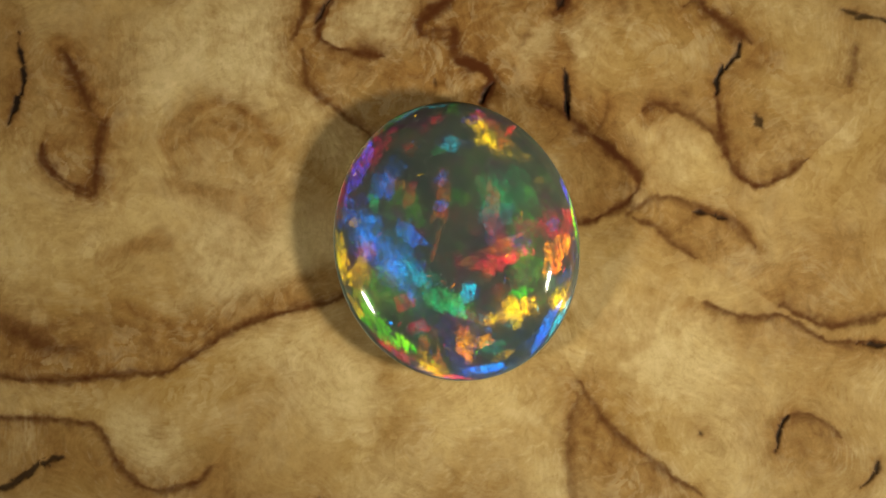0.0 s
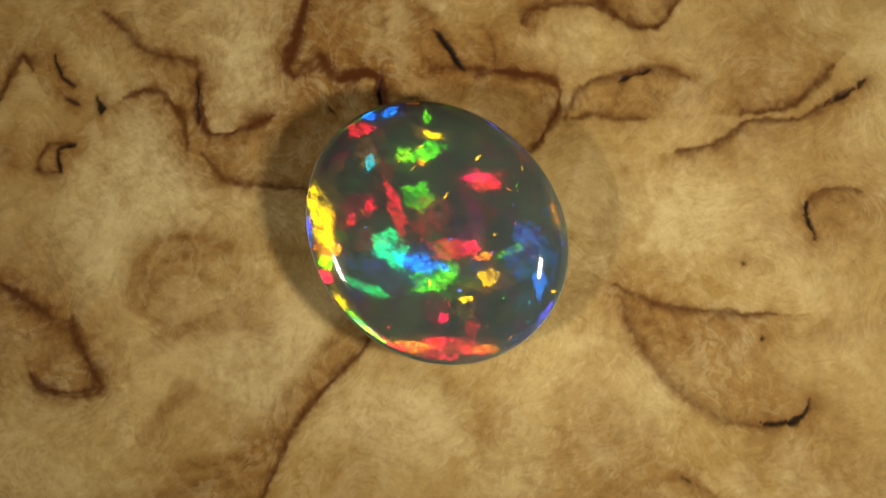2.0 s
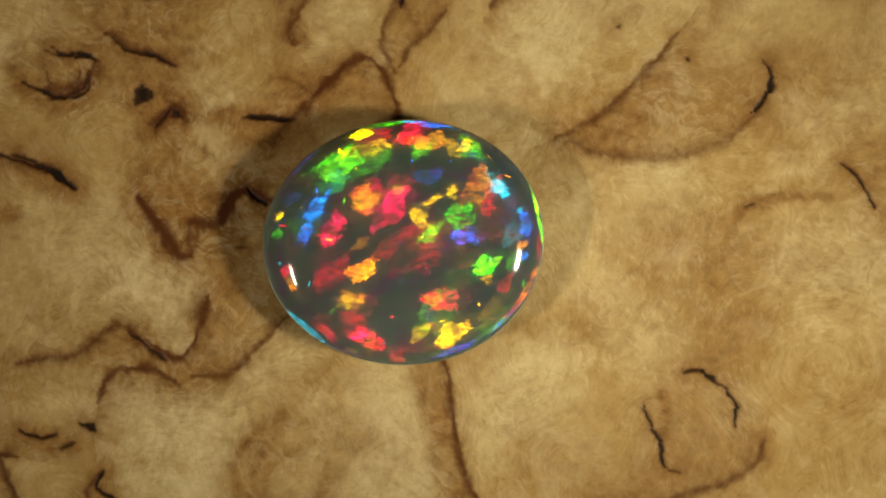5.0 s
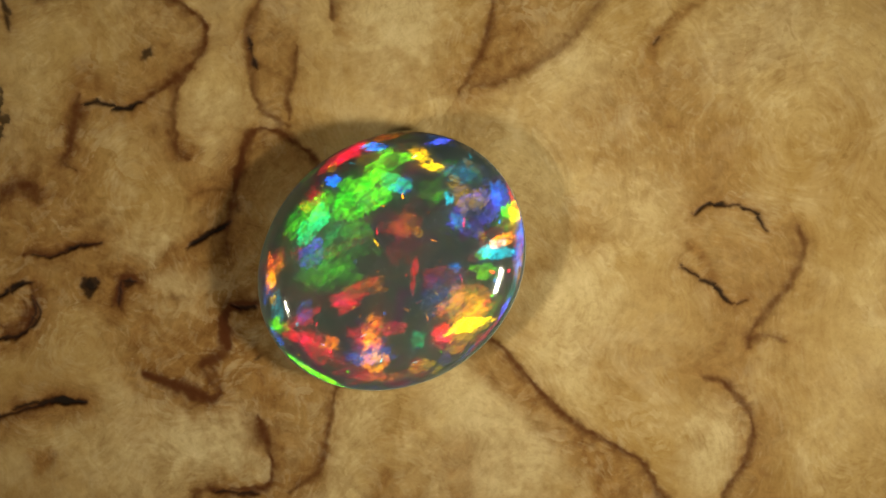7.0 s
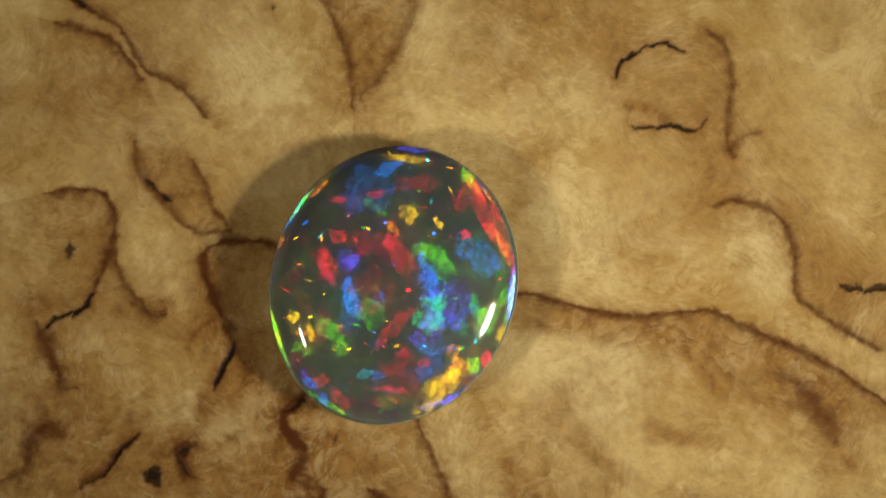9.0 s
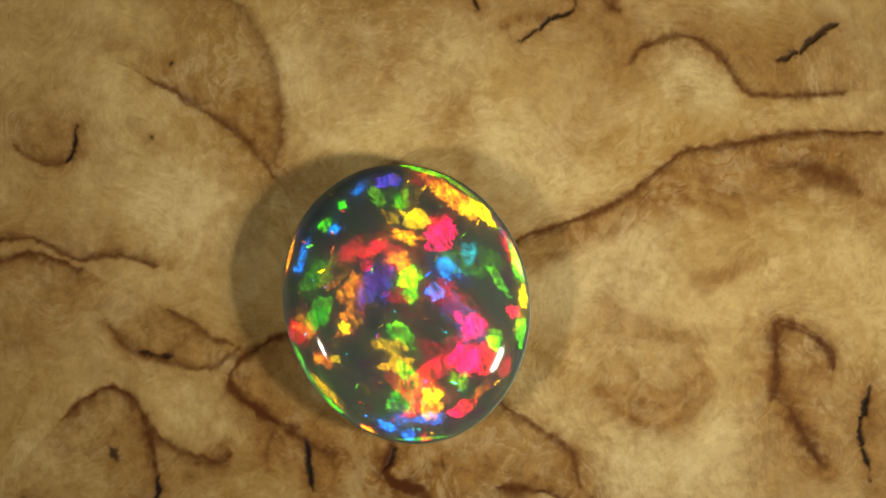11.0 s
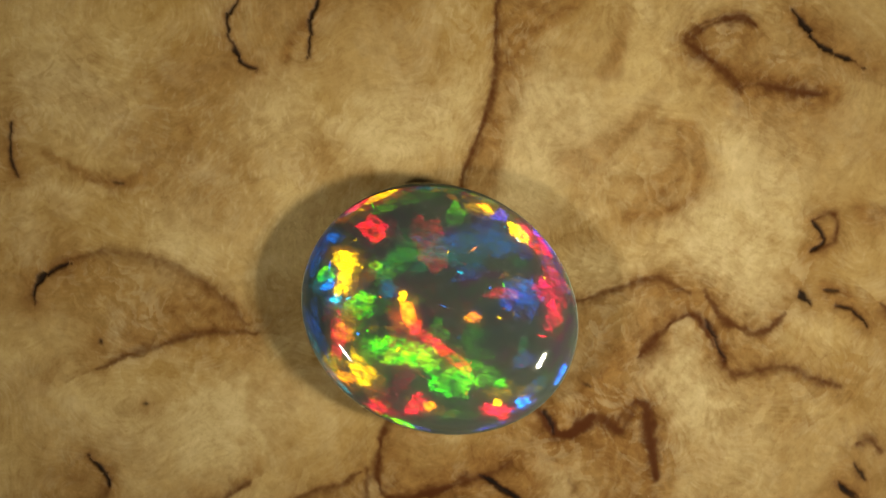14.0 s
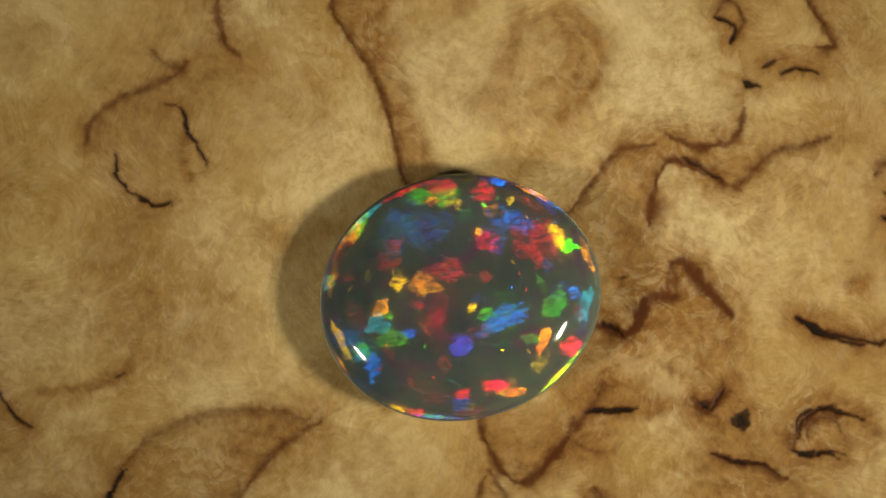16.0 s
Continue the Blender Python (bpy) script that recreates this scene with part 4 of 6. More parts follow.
    flake(stone, 1, -3.72, 4.09, 1.56, 0.34, 47, "red", 1)
    flake(stone, 1, -5.02, 2.49, 0.83, 0.34, 42, "orange", 0.9)
    flake(stone, 1, -3.55, -0.16, 0.99, 0.39, 72, "orange", 1)
    flake(stone, 1, -2.40, -0.12, 0.42, 0.36, 12, "blue", 1)
    flake(stone, 1, 1.71, -4.18, 0.26, 0.23, 62, "gold", 1)
    flake(stone, 1, -0.46, -5.07, 0.52, 0.29, 17, "red", 1)
    flake(stone, 1, -2.72, -4.53, 0.62, 0.23, 147, "orange", 1)
    flake(stone, 1, -3.39, -4.16, 0.62, 0.23, 142, "gold", 1)
    flake(stone, 1, -3.99, -1.50, 0.62, 0.36, 92, "green", 1)
    flake(stone, 1, -4.03, -1.42, 0.31, 0.23, 152, "cyan", 1)
    flake(stone, 1, -4.94, -2.50, 1.17, 0.21, 117, "blue", 0.7)
    flake(stone, 1, -6.08, 0.47, 1.56, 0.21, 77, "blue", 0.8)
    flake(stone, 1, -4.96, -0.40, 0.65, 0.31, 92, "cyan", 0.5)
    flake(stone, 1, -3.81, 1.83, 0.42, 0.26, 62, "red", 0.3)
    flake(stone, 2, 4.12, 3.18, 1.61, 0.62, 144, "gold", 1)
    flake(stone, 2, 2.97, 4.01, 0.57, 0.52, 44, "orange", 1)
    flake(stone, 2, 2.54, 4.47, 0.42, 0.36, 44, "lime", 1)
    flake(stone, 2, 2.20, 4.99, 0.42, 0.31, 44, "red", 1)
    flake(stone, 2, 0.87, 2.03, 0.88, 0.68, 14, "teal", 0.9)
    flake(stone, 2, -0.46, 1.60, 1.09, 0.47, 29, "blue", 1)
    flake(stone, 2, -1.43, 1.70, 0.94, 0.57, 54, "green", 0.9)
    flake(stone, 2, -1.80, 0.82, 0.42, 0.39, 44, "green", 0.7)
    flake(stone, 2, 0.39, 3.98, 1.20, 0.26, 24, "teal", 0.5)
    flake(stone, 2, 1.56, -0.46, 0.70, 0.52, 44, "green", 0.5)
    flake(stone, 2, 1.92, 0.60, 1.20, 0.36, 154, "red", 0.45)
    flake(stone, 2, 2.83, 1.30, 0.34, 0.34, 44, "red", 0.9)
    flake(stone, 2, 3.04, 2.29, 0.31, 0.23, 134, "red", 0.8)
    flake(stone, 2, 0.31, -2.95, 0.68, 0.36, 44, "rose", 0.9)
    flake(stone, 2, -0.13, -3.03, 0.83, 0.42, 54, "red", 0.9)
    flake(stone, 2, -1.10, 0.11, 1.09, 0.47, 44, "red", 0.3)
    flake(stone, 2, -1.72, -0.51, 0.36, 0.29, 44, "red", 0.8)
    flake(stone, 2, -2.34, -0.59, 0.42, 0.23, 54, "orange", 0.8)
    flake(stone, 2, -3.13, -0.15, 0.47, 0.36, 89, "gold", 1)
    flake(stone, 2, 2.73, -2.18, 0.88, 0.47, 64, "green", 0.9)
    flake(stone, 2, 3.36, -1.38, 0.39, 0.39, 44, "lime", 0.7)
    flake(stone, 2, 3.07, -2.88, 0.57, 0.18, 34, "gold", 1)
    flake(stone, 2, 2.54, -1.63, 0.23, 0.18, 44, "orange", 1)
    flake(stone, 2, 3.82, -3.28, 0.34, 0.21, 134, "green", 0.8)
    flake(stone, 2, 5.88, -1.61, 0.34, 0.29, 44, "blue", 1)
    flake(stone, 2, 5.27, -2.38, 0.49, 0.21, 74, "blue", 1)
    flake(stone, 2, 5.66, -0.86, 0.68, 0.34, 44, "red", 0.6)
    flake(stone, 2, 4.19, -0.06, 0.39, 0.23, 134, "cyan", 0.5)
    flake(stone, 2, -3.05, -1.66, 0.78, 0.21, 74, "green", 0.7)
    flake(stone, 2, -3.82, 3.61, 2.08, 0.42, 41, "red", 1)
    flake(stone, 2, -2.70, 4.56, 1.09, 0.29, 39, "orange", 0.9)
    flake(stone, 2, -5.19, 2.30, 0.78, 0.21, 44, "orange", 0.7)
    flake(stone, 2, -0.57, 5.38, 1.20, 0.21, 4, "lime", 1)
    flake(stone, 2, 0.86, 5.29, 0.57, 0.23, 174, "gold", 1)
    flake(stone, 2, -3.11, 1.27, 0.31, 0.13, 44, "gold", 1)
    flake(stone, 2, -2.97, 2.56, 0.23, 0.23, 44, "rose", 0.9)
    flake(stone, 2, -4.25, 2.07, 0.68, 0.31, 124, "red", 0.3)
    flake(stone, 2, -3.24, -4.43, 0.68, 0.21, 149, "orange", 1)
    flake(stone, 2, -4.91, -1.58, 0.68, 0.26, 134, "blue", 0.5)
    flake(stone, 2, -6.18, -0.73, 0.68, 0.26, 104, "violet", 0.5)
    flake(stone, 2, -0.49, -5.41, 0.34, 0.23, 4, "red", 0.7)
    flake(stone, 2, 3.95, 4.20, 0.68, 0.21, 144, "blue", 0.4)
    flake(stone, 3, 3.36, 0.13, 1.09, 0.57, 108, "red", 1)
    flake(stone, 3, 3.22, 1.76, 0.73, 0.68, 28, "rose", 1)
    flake(stone, 3, 1.96, 2.52, 0.83, 0.52, 43, "rose", 1)
    flake(stone, 3, 3.49, 2.45, 0.83, 0.52, 118, "red", 0.9)
    flake(stone, 3, 4.82, -0.43, 0.57, 0.42, 28, "orange", 1)
    flake(stone, 3, 4.23, -0.15, 0.44, 0.36, 28, "gold", 1)
    flake(stone, 3, 4.61, -1.12, 0.68, 0.29, 108, "red", 1)
    flake(stone, 3, 5.27, 0.92, 0.62, 0.29, 98, "red", 0.8)
    flake(stone, 3, 3.92, -1.30, 1.09, 0.57, 128, "green", 0.7)
    flake(stone, 3, 3.04, -0.88, 0.68, 0.34, 28, "green", 0.7)
    flake(stone, 3, 4.04, 1.18, 0.57, 0.36, 28, "lime", 0.4)
    flake(stone, 3, 2.93, 3.15, 0.36, 0.31, 28, "lime", 0.8)
    flake(stone, 3, 1.33, -0.61, 0.73, 0.36, 28, "green", 0.9)
    flake(stone, 3, -0.93, 0.47, 0.52, 0.47, 28, "lime", 1)
    flake(stone, 3, -0.26, 0.26, 0.47, 0.31, 28, "green", 0.7)
    flake(stone, 3, -1.82, 0.29, 0.70, 0.47, 28, "orange", 0.7)
    flake(stone, 3, -2.70, -0.46, 0.57, 0.34, 108, "red", 0.5)
    flake(stone, 3, -2.72, 0.94, 0.83, 0.29, 58, "orange", 0.9)
    flake(stone, 3, -2.35, 2.40, 0.78, 0.57, 108, "rose", 0.8)
    flake(stone, 3, -2.87, 2.41, 0.73, 0.36, 118, "red", 0.8)
    flake(stone, 3, -3.35, 1.59, 0.57, 0.42, 68, "gold", 0.4)
    flake(stone, 3, -0.84, 2.20, 0.78, 0.39, 28, "blue", 1)
    flake(stone, 3, 0.00, 1.38, 0.42, 0.34, 28, "blue", 0.5)
    flake(stone, 3, -0.15, -2.39, 1.14, 0.47, 128, "orange", 0.4)
    flake(stone, 3, 0.26, -2.90, 0.29, 0.23, 28, "gold", 0.7)
    flake(stone, 3, 5.68, -1.71, 0.36, 0.31, 28, "blue", 1)
    flake(stone, 3, 4.99, -2.50, 0.47, 0.23, 48, "blue", 1)
    flake(stone, 3, 6.07, -1.04, 0.31, 0.26, 28, "red", 0.7)
    flake(stone, 3, 3.43, -4.54, 0.62, 0.16, 28, "green", 0.9)
    flake(stone, 3, 4.90, -3.37, 0.39, 0.16, 48, "orange", 1)
    flake(stone, 3, 2.79, 4.48, 0.70, 0.21, 158, "green", 0.9)
    flake(stone, 3, 0.38, 4.23, 0.83, 0.21, 18, "green", 0.4)
    flake(stone, 3, 1.86, 4.43, 0.31, 0.26, 28, "red", 0.7)
    flake(stone, 3, 1.35, 5.06, 0.57, 0.21, 173, "gold", 1)
    flake(stone, 3, -0.12, 5.24, 0.83, 0.21, 178, "green", 1)
    flake(stone, 3, -3.97, 3.32, 1.61, 0.47, 33, "orange", 1)
    flake(stone, 3, -2.85, 4.45, 0.83, 0.26, 28, "gold", 1)
    flake(stone, 3, -0.73, 5.21, 1.09, 0.29, 8, "red", 0.9)
    flake(stone, 3, -2.93, -4.07, 0.36, 0.21, 118, "blue", 0.7)
    flake(stone, 3, -4.02, -2.03, 0.31, 0.23, 118, "blue", 0.8)
    flake(stone, 3, -4.37, -2.37, 0.36, 0.29, 118, "green", 0.8)
    flake(stone, 3, -4.98, -1.41, 0.23, 0.23, 28, "green", 0.8)
    flake(stone, 3, -5.56, -0.30, 0.68, 0.23, 118, "blue", 0.4)
    flake(stone, 3, -0.58, -5.13, 0.31, 0.21, 28, "red", 0.6)
    flake(stone, 3, -5.42, 0.92, 0.57, 0.31, 73, "violet", 0.3)
    flake(stone, 4, 3.54, 0.95, 1.20, 0.52, 70, "rose", 0.88)
    flake(stone, 4, 4.77, -0.39, 0.52, 0.39, 10, "red", 0.44)
    flake(stone, 4, 2.18, 2.80, 0.83, 0.39, 25, "rose", 0.88)
    flake(stone, 4, 3.99, 3.18, 0.47, 0.36, 10, "red", 0.88)
    flake(stone, 4, 3.16, -0.47, 0.44, 0.29, 30, "orange", 0.88)
    flake(stone, 4, 4.30, -1.24, 0.78, 0.68, 100, "green", 0.79)
    flake(stone, 4, 4.68, -2.39, 0.39, 0.23, 30, "blue", 0.88)
    flake(stone, 4, 5.41, -1.42, 0.39, 0.23, 25, "blue", 0.88)
    flake(stone, 4, 4.64, -3.64, 0.34, 0.23, 40, "red", 0.7)
    flake(stone, 4, 3.36, -4.58, 0.62, 0.16, 30, "green", 0.88)
    flake(stone, 4, 1.36, -5.07, 0.78, 0.18, 10, "lime", 0.88)
    flake(stone, 4, 1.03, -4.73, 0.68, 0.23, 100, "red", 0.62)
    flake(stone, 4, 0.06, -4.36, 0.42, 0.39, 10, "red", 0.31)
    flake(stone, 4, -2.88, -1.62, 0.36, 0.26, 10, "rose", 0.88)
    flake(stone, 4, -1.16, -1.24, 0.49, 0.34, 10, "lime", 0.35)
    flake(stone, 4, -2.07, -0.44, 0.70, 0.39, 30, "orange", 0.44)
    flake(stone, 4, -1.84, 0.37, 0.68, 0.39, 10, "violet", 0.35)
    flake(stone, 4, -2.62, 0.22, 0.73, 0.26, 70, "orange", 0.79)
    flake(stone, 4, -2.66, 1.41, 0.36, 0.21, 10, "red", 0.7)
    flake(stone, 4, -3.89, 1.12, 0.73, 0.36, 10, "green", 0.88)
    flake(stone, 4, -2.39, 2.67, 0.83, 0.60, 10, "rose", 0.53)
    flake(stone, 4, -0.78, 3.35, 0.62, 0.26, 110, "blue", 0.62)
    flake(stone, 4, 2.00, 4.36, 0.68, 0.21, 70, "gold", 0.88)
    flake(stone, 4, 2.85, 4.61, 0.44, 0.16, 165, "gold", 0.88)
    flake(stone, 4, -0.46, 4.73, 2.03, 0.34, 2, "red", 0.88)
    flake(stone, 4, -3.68, 3.47, 1.25, 0.44, 45, "gold", 0.88)
    flake(stone, 4, -3.64, 3.94, 1.04, 0.23, 30, "lime", 0.7)
    flake(stone, 4, -1.29, 5.14, 0.70, 0.16, 10, "green", 0.79)
    flake(stone, 4, 1.00, 5.30, 0.57, 0.16, 175, "teal", 0.7)
    flake(stone, 4, -3.36, -3.71, 0.68, 0.29, 130, "cyan", 0.88)
    flake(stone, 4, -3.19, -4.22, 0.31, 0.26, 10, "green", 0.7)
    flake(stone, 4, -4.92, -1.27, 1.09, 0.34, 110, "blue", 0.4)
    flake(stone, 4, -4.47, -2.08, 0.39, 0.29, 100, "green", 0.62)
    flake(stone, 4, -4.63, -0.43, 0.68, 0.23, 95, "violet", 0.53)
    flake(stone, 4, -5.56, -0.37, 0.57, 0.29, 100, "blue", 0.44)
    flake(stone, 4, -0.75, -5.17, 0.39, 0.18, 10, "violet", 0.7)
    flake(stone, 5, 3.03, -0.71, 1.04, 0.47, 53, "rose", 0.9)
    flake(stone, 5, 1.97, 1.19, 0.78, 0.39, 13, "orange", 0.8)
    flake(stone, 5, 2.49, -3.48, 1.04, 0.57, 23, "green", 1)
    flake(stone, 5, 3.68, -1.82, 0.78, 0.36, 53, "blue", 1)
    flake(stone, 5, 2.09, 4.18, 0.91, 0.39, 143, "red", 1)
    flake(stone, 5, -1.69, 4.36, 0.88, 0.39, 23, "gold", 1)
    flake(stone, 5, -3.53, 1.55, 0.68, 0.36, 23, "lime", 0.9)
    flake(stone, 5, -4.45, -1.92, 0.78, 0.34, 113, "cyan", 1)
    flake(stone, 5, -5.51, -0.03, 0.62, 0.29, 93, "blue", 0.6)
    flake(stone, 5, -1.36, 2.82, 0.78, 0.52, 173, "red", 0.6)
    flake(stone, 5, -2.67, 0.21, 0.52, 0.31, 173, "violet", 0.6)
    flake(stone, 5, 1.34, -4.96, 0.52, 0.23, 13, "gold", 1)
    flake(stone, 5, -0.91, -4.39, 0.73, 0.31, 173, "red", 0.6)
    flake(stone, 5.8, 1.50, -3.44, 1.43, 0.57, 15, "green", 1)
    flake(stone, 5.8, 2.79, -2.83, 0.78, 0.39, 20, "teal", 1)
    flake(stone, 5.8, 2.64, 3.38, 0.78, 0.52, 160, "red", 1)
    flake(stone, 5.8, 2.52, 2.36, 0.78, 0.36, 170, "orange", 1)
    flake(stone, 5.8, -1.16, 3.97, 0.68, 0.39, 180, "red", 0.9)
    flake(stone, 5.8, -0.28, 4.18, 0.57, 0.31, 20, "gold", 1)
    flake(stone, 5.8, -4.94, 0.25, 0.73, 0.39, 40, "cyan", 1)
    flake(stone, 5.8, -4.74, 1.52, 0.62, 0.31, 50, "green", 1)
    flake(stone, 5.8, -3.09, 0.15, 0.52, 0.39, 160, "blue", 0.6)
    flake(stone, 5.8, -1.18, -4.98, 0.73, 0.36, 180, "red", 1)
    flake(stone, 5.8, -2.67, -3.84, 0.57, 0.26, 120, "gold", 1)
    flake(stone, 5.8, -1.43, -2.61, 0.68, 0.34, 10, "blue", 0.5)
    flake(stone, 6.5, 1.57, -3.98, 1.43, 0.52, 3, "green", 0.85)
    flake(stone, 6.5, -0.83, -3.50, 1.17, 0.42, 168, "green", 0.85)
    flake(stone, 6.5, 2.49, -2.44, 0.73, 0.52, 8, "violet", 0.68)
    flake(stone, 6.5, -2.51, -2.14, 0.52, 0.39, 148, "blue", 0.42)
    flake(stone, 6.5, 0.38, -1.99, 0.78, 0.39, 148, "green", 0.26)
    flake(stone, 6.5, -1.79, -4.90, 0.88, 0.44, 173, "red", 0.85)
    flake(stone, 6.5, -4.05, -2.73, 0.83, 0.31, 103, "gold", 0.85)
    flake(stone, 6.5, -2.94, -3.83, 0.39, 0.21, 148, "lime", 0.85)
    flake(stone, 6.5, -2.62, -4.52, 0.34, 0.23, 148, "green", 0.85)
    flake(stone, 6.5, 4.70, -2.83, 0.62, 0.23, 48, "orange", 0.85)
    flake(stone, 6.5, 5.16, -2.07, 0.29, 0.16, 48, "gold", 0.85)
    flake(stone, 6.5, -3.92, 2.72, 0.62, 0.42, 168, "cyan", 0.85)
    flake(stone, 6.5, -3.35, 2.44, 0.42, 0.26, 168, "green", 0.85)
    flake(stone, 6.5, -5.43, 0.81, 0.65, 0.31, 58, "blue", 0.68)
    flake(stone, 6.5, -5.40, 1.67, 0.39, 0.29, 58, "lime", 0.85)
    flake(stone, 6.5, -5.56, 1.91, 0.31, 0.18, 58, "gold", 0.85)
    flake(stone, 6.5, -3.42, 0.66, 0.47, 0.36, 98, "blue", 0.59)
    flake(stone, 6.5, -1.93, 2.10, 0.29, 0.26, 148, "blue", 0.59)
    flake(stone, 6.5, -4.75, 3.20, 1.43, 0.23, 43, "blue", 0.38)
    flake(stone, 6.5, -1.46, 3.57, 1.09, 0.68, 168, "orange", 0.3)
    flake(stone, 6.5, -1.00, 4.31, 1.09, 0.31, 178, "orange", 0.85)
    flake(stone, 6.5, 0.67, 4.01, 0.57, 0.36, 58, "red", 0.85)
    flake(stone, 6.5, 5.05, 0.69, 1.09, 0.52, 98, "red", 0.85)
    flake(stone, 6.5, 4.70, -0.57, 0.83, 0.34, 168, "red", 0.51)
    flake(stone, 6.5, 3.11, 1.91, 0.88, 0.68, 148, "red", 0.77)
    flake(stone, 6.5, 3.50, 2.99, 0.68, 0.39, 148, "orange", 0.85)
    flake(stone, 6.5, 1.91, 2.36, 0.68, 0.29, 148, "red", 0.51)
    flake(stone, 6.5, 2.84, 0.31, 0.57, 0.26, 168, "red", 0.42)
    flake(stone, 6.5, 5.61, -0.86, 0.44, 0.26, 148, "green", 0.68)
    flake(stone, 6.5, -0.16, 1.31, 0.65, 0.13, 48, "red", 0.26)
    flake(stone, 7, -0.79, -2.95, 1.61, 0.83, 175, "green", 0.75)
    flake(stone, 7, -2.75, -3.33, 1.09, 0.39, 160, "green", 0.75)
    flake(stone, 7, 1.65, -3.39, 1.09, 0.42, 20, "teal", 0.68)
    flake(stone, 7, 0.87, -3.73, 0.70, 0.39, 20, "green", 0.75)
    flake(stone, 7, -2.35, -2.46, 0.70, 0.39, 110, "teal", 0.3)
    flake(stone, 7, -1.59, -5.17, 1.09, 0.47, 5, "red", 0.75)
    flake(stone, 7, -4.07, -1.96, 0.55, 0.18, 140, "gold", 0.75)
    flake(stone, 7, -3.88, -2.71, 0.29, 0.23, 140, "gold", 0.75)
    flake(stone, 7, -0.30, -4.36, 0.34, 0.29, 140, "blue", 0.75)
    flake(stone, 7, -2.65, -4.42, 0.57, 0.23, 140, "blue", 0.52)
    flake(stone, 7, -5.15, -2.65, 0.57, 0.18, 150, "violet", 0.52)
    flake(stone, 7, -3.73, -0.39, 0.34, 0.23, 50, "cyan", 0.75)
    flake(stone, 7, 4.47, -3.02, 0.78, 0.23, 50, "orange", 0.75)
    flake(stone, 7, 5.66, -2.23, 0.52, 0.16, 50, "blue", 0.45)
    flake(stone, 7, 5.78, -1.22, 0.39, 0.31, 140, "green", 0.75)
    flake(stone, 7, 5.34, -0.04, 0.94, 0.29, 110, "red", 0.75)
    flake(stone, 7, 4.91, 1.02, 0.57, 0.34, 100, "red", 0.75)
    flake(stone, 7, 4.45, 1.08, 0.39, 0.36, 140, "orange", 0.3)
    flake(stone, 7, 2.60, 0.11, 0.83, 0.39, 150, "red", 0.52)
    flake(stone, 7, 2.72, 1.97, 1.09, 0.44, 35, "orange", 0.75)
    flake(stone, 7, 1.72, 0.04, 0.83, 0.23, 160, "red", 0.3)
    flake(stone, 7, -0.97, 3.63, 1.09, 0.73, 160, "orange", 0.22)
    flake(stone, 7, -0.77, 4.44, 0.96, 0.31, 155, "gold", 0.75)
    flake(stone, 7, 0.34, 3.99, 0.57, 0.44, 140, "red", 0.6)
    flake(stone, 7, -2.02, 4.34, 0.34, 0.26, 140, "red", 0.38)
    flake(stone, 7, -5.63, 1.89, 0.49, 0.31, 50, "gold", 0.75)
    flake(stone, 7, -3.46, 2.44, 0.39, 0.29, 170, "cyan", 0.75)
    flake(stone, 7, -4.38, 2.54, 0.70, 0.29, 170, "orange", 0.75)
    flake(stone, 7, -5.62, 0.91, 0.60, 0.36, 50, "blue", 0.38)
    flake(stone, 7, -4.96, 3.15, 1.35, 0.18, 45, "blue", 0.34)
    flake(stone, 7, -4.98, 2.04, 0.57, 0.29, 140, "green", 0.3)
    flake(stone, 7, -2.89, 3.11, 0.62, 0.34, 140, "lime", 0.15)
    flake(stone, 7, -0.57, 1.01, 0.52, 0.16, 50, "red", 0.19)
    flake(stone, 7, 3.85, 2.51, 0.68, 0.34, 140, "blue", 0.22)
    flake(stone, 7, 1.36, 3.46, 0.47, 0.36, 50, "teal", 0.15)
    flake(stone, 8, 1.39, -2.22, 1.09, 0.83, 32, "teal", 0.68)
    flake(stone, 8, 0.63, -1.95, 0.83, 0.68, 122, "cyan", 0.44)
    flake(stone, 8, -0.81, -2.74, 0.55, 0.47, 32, "violet", 0.96)
    flake(stone, 8, -0.19, -1.59, 0.70, 0.23, 132, "blue", 0.48)
    flake(stone, 8, -2.35, -2.69, 0.96, 0.49, 102, "red", 0.34)
    flake(stone, 8, -2.59, -1.34, 0.42, 0.39, 122, "red", 0.48)
    flake(stone, 8, -0.94, 0.07, 0.70, 0.34, 47, "red", 0.3)
    flake(stone, 8, 3.17, -3.43, 0.78, 0.36, 42, "gold", 0.96)
    flake(stone, 8, 3.69, -2.82, 0.34, 0.29, 122, "orange", 0.96)
    flake(stone, 8, 4.84, -2.54, 0.34, 0.31, 122, "red", 0.78)
    flake(stone, 8, -1.69, 3.54, 1.04, 0.94, 32, "green", 0.39)
    flake(stone, 8, -1.75, 4.55, 0.83, 0.36, 17, "lime", 0.96)
    flake(stone, 8, -0.24, 4.61, 0.96, 0.29, 132, "gold", 0.96)
    flake(stone, 8, 0.65, 4.07, 0.57, 0.31, 32, "orange", 0.78)
    flake(stone, 8, -5.24, 1.99, 0.83, 0.26, 2, "orange", 0.96)
    flake(stone, 8, -5.47, 2.30, 0.42, 0.26, 22, "gold", 0.96)
    flake(stone, 8, 2.79, 0.01, 0.44, 0.34, 122, "blue", 0.78)
    flake(stone, 8, 3.16, 2.46, 0.88, 0.44, 142, "blue", 0.96)
    flake(stone, 8, 3.63, 1.72, 0.39, 0.31, 122, "blue", 0.96)
    flake(stone, 8, 1.80, 4.27, 0.23, 0.23, 122, "gold", 0.96)
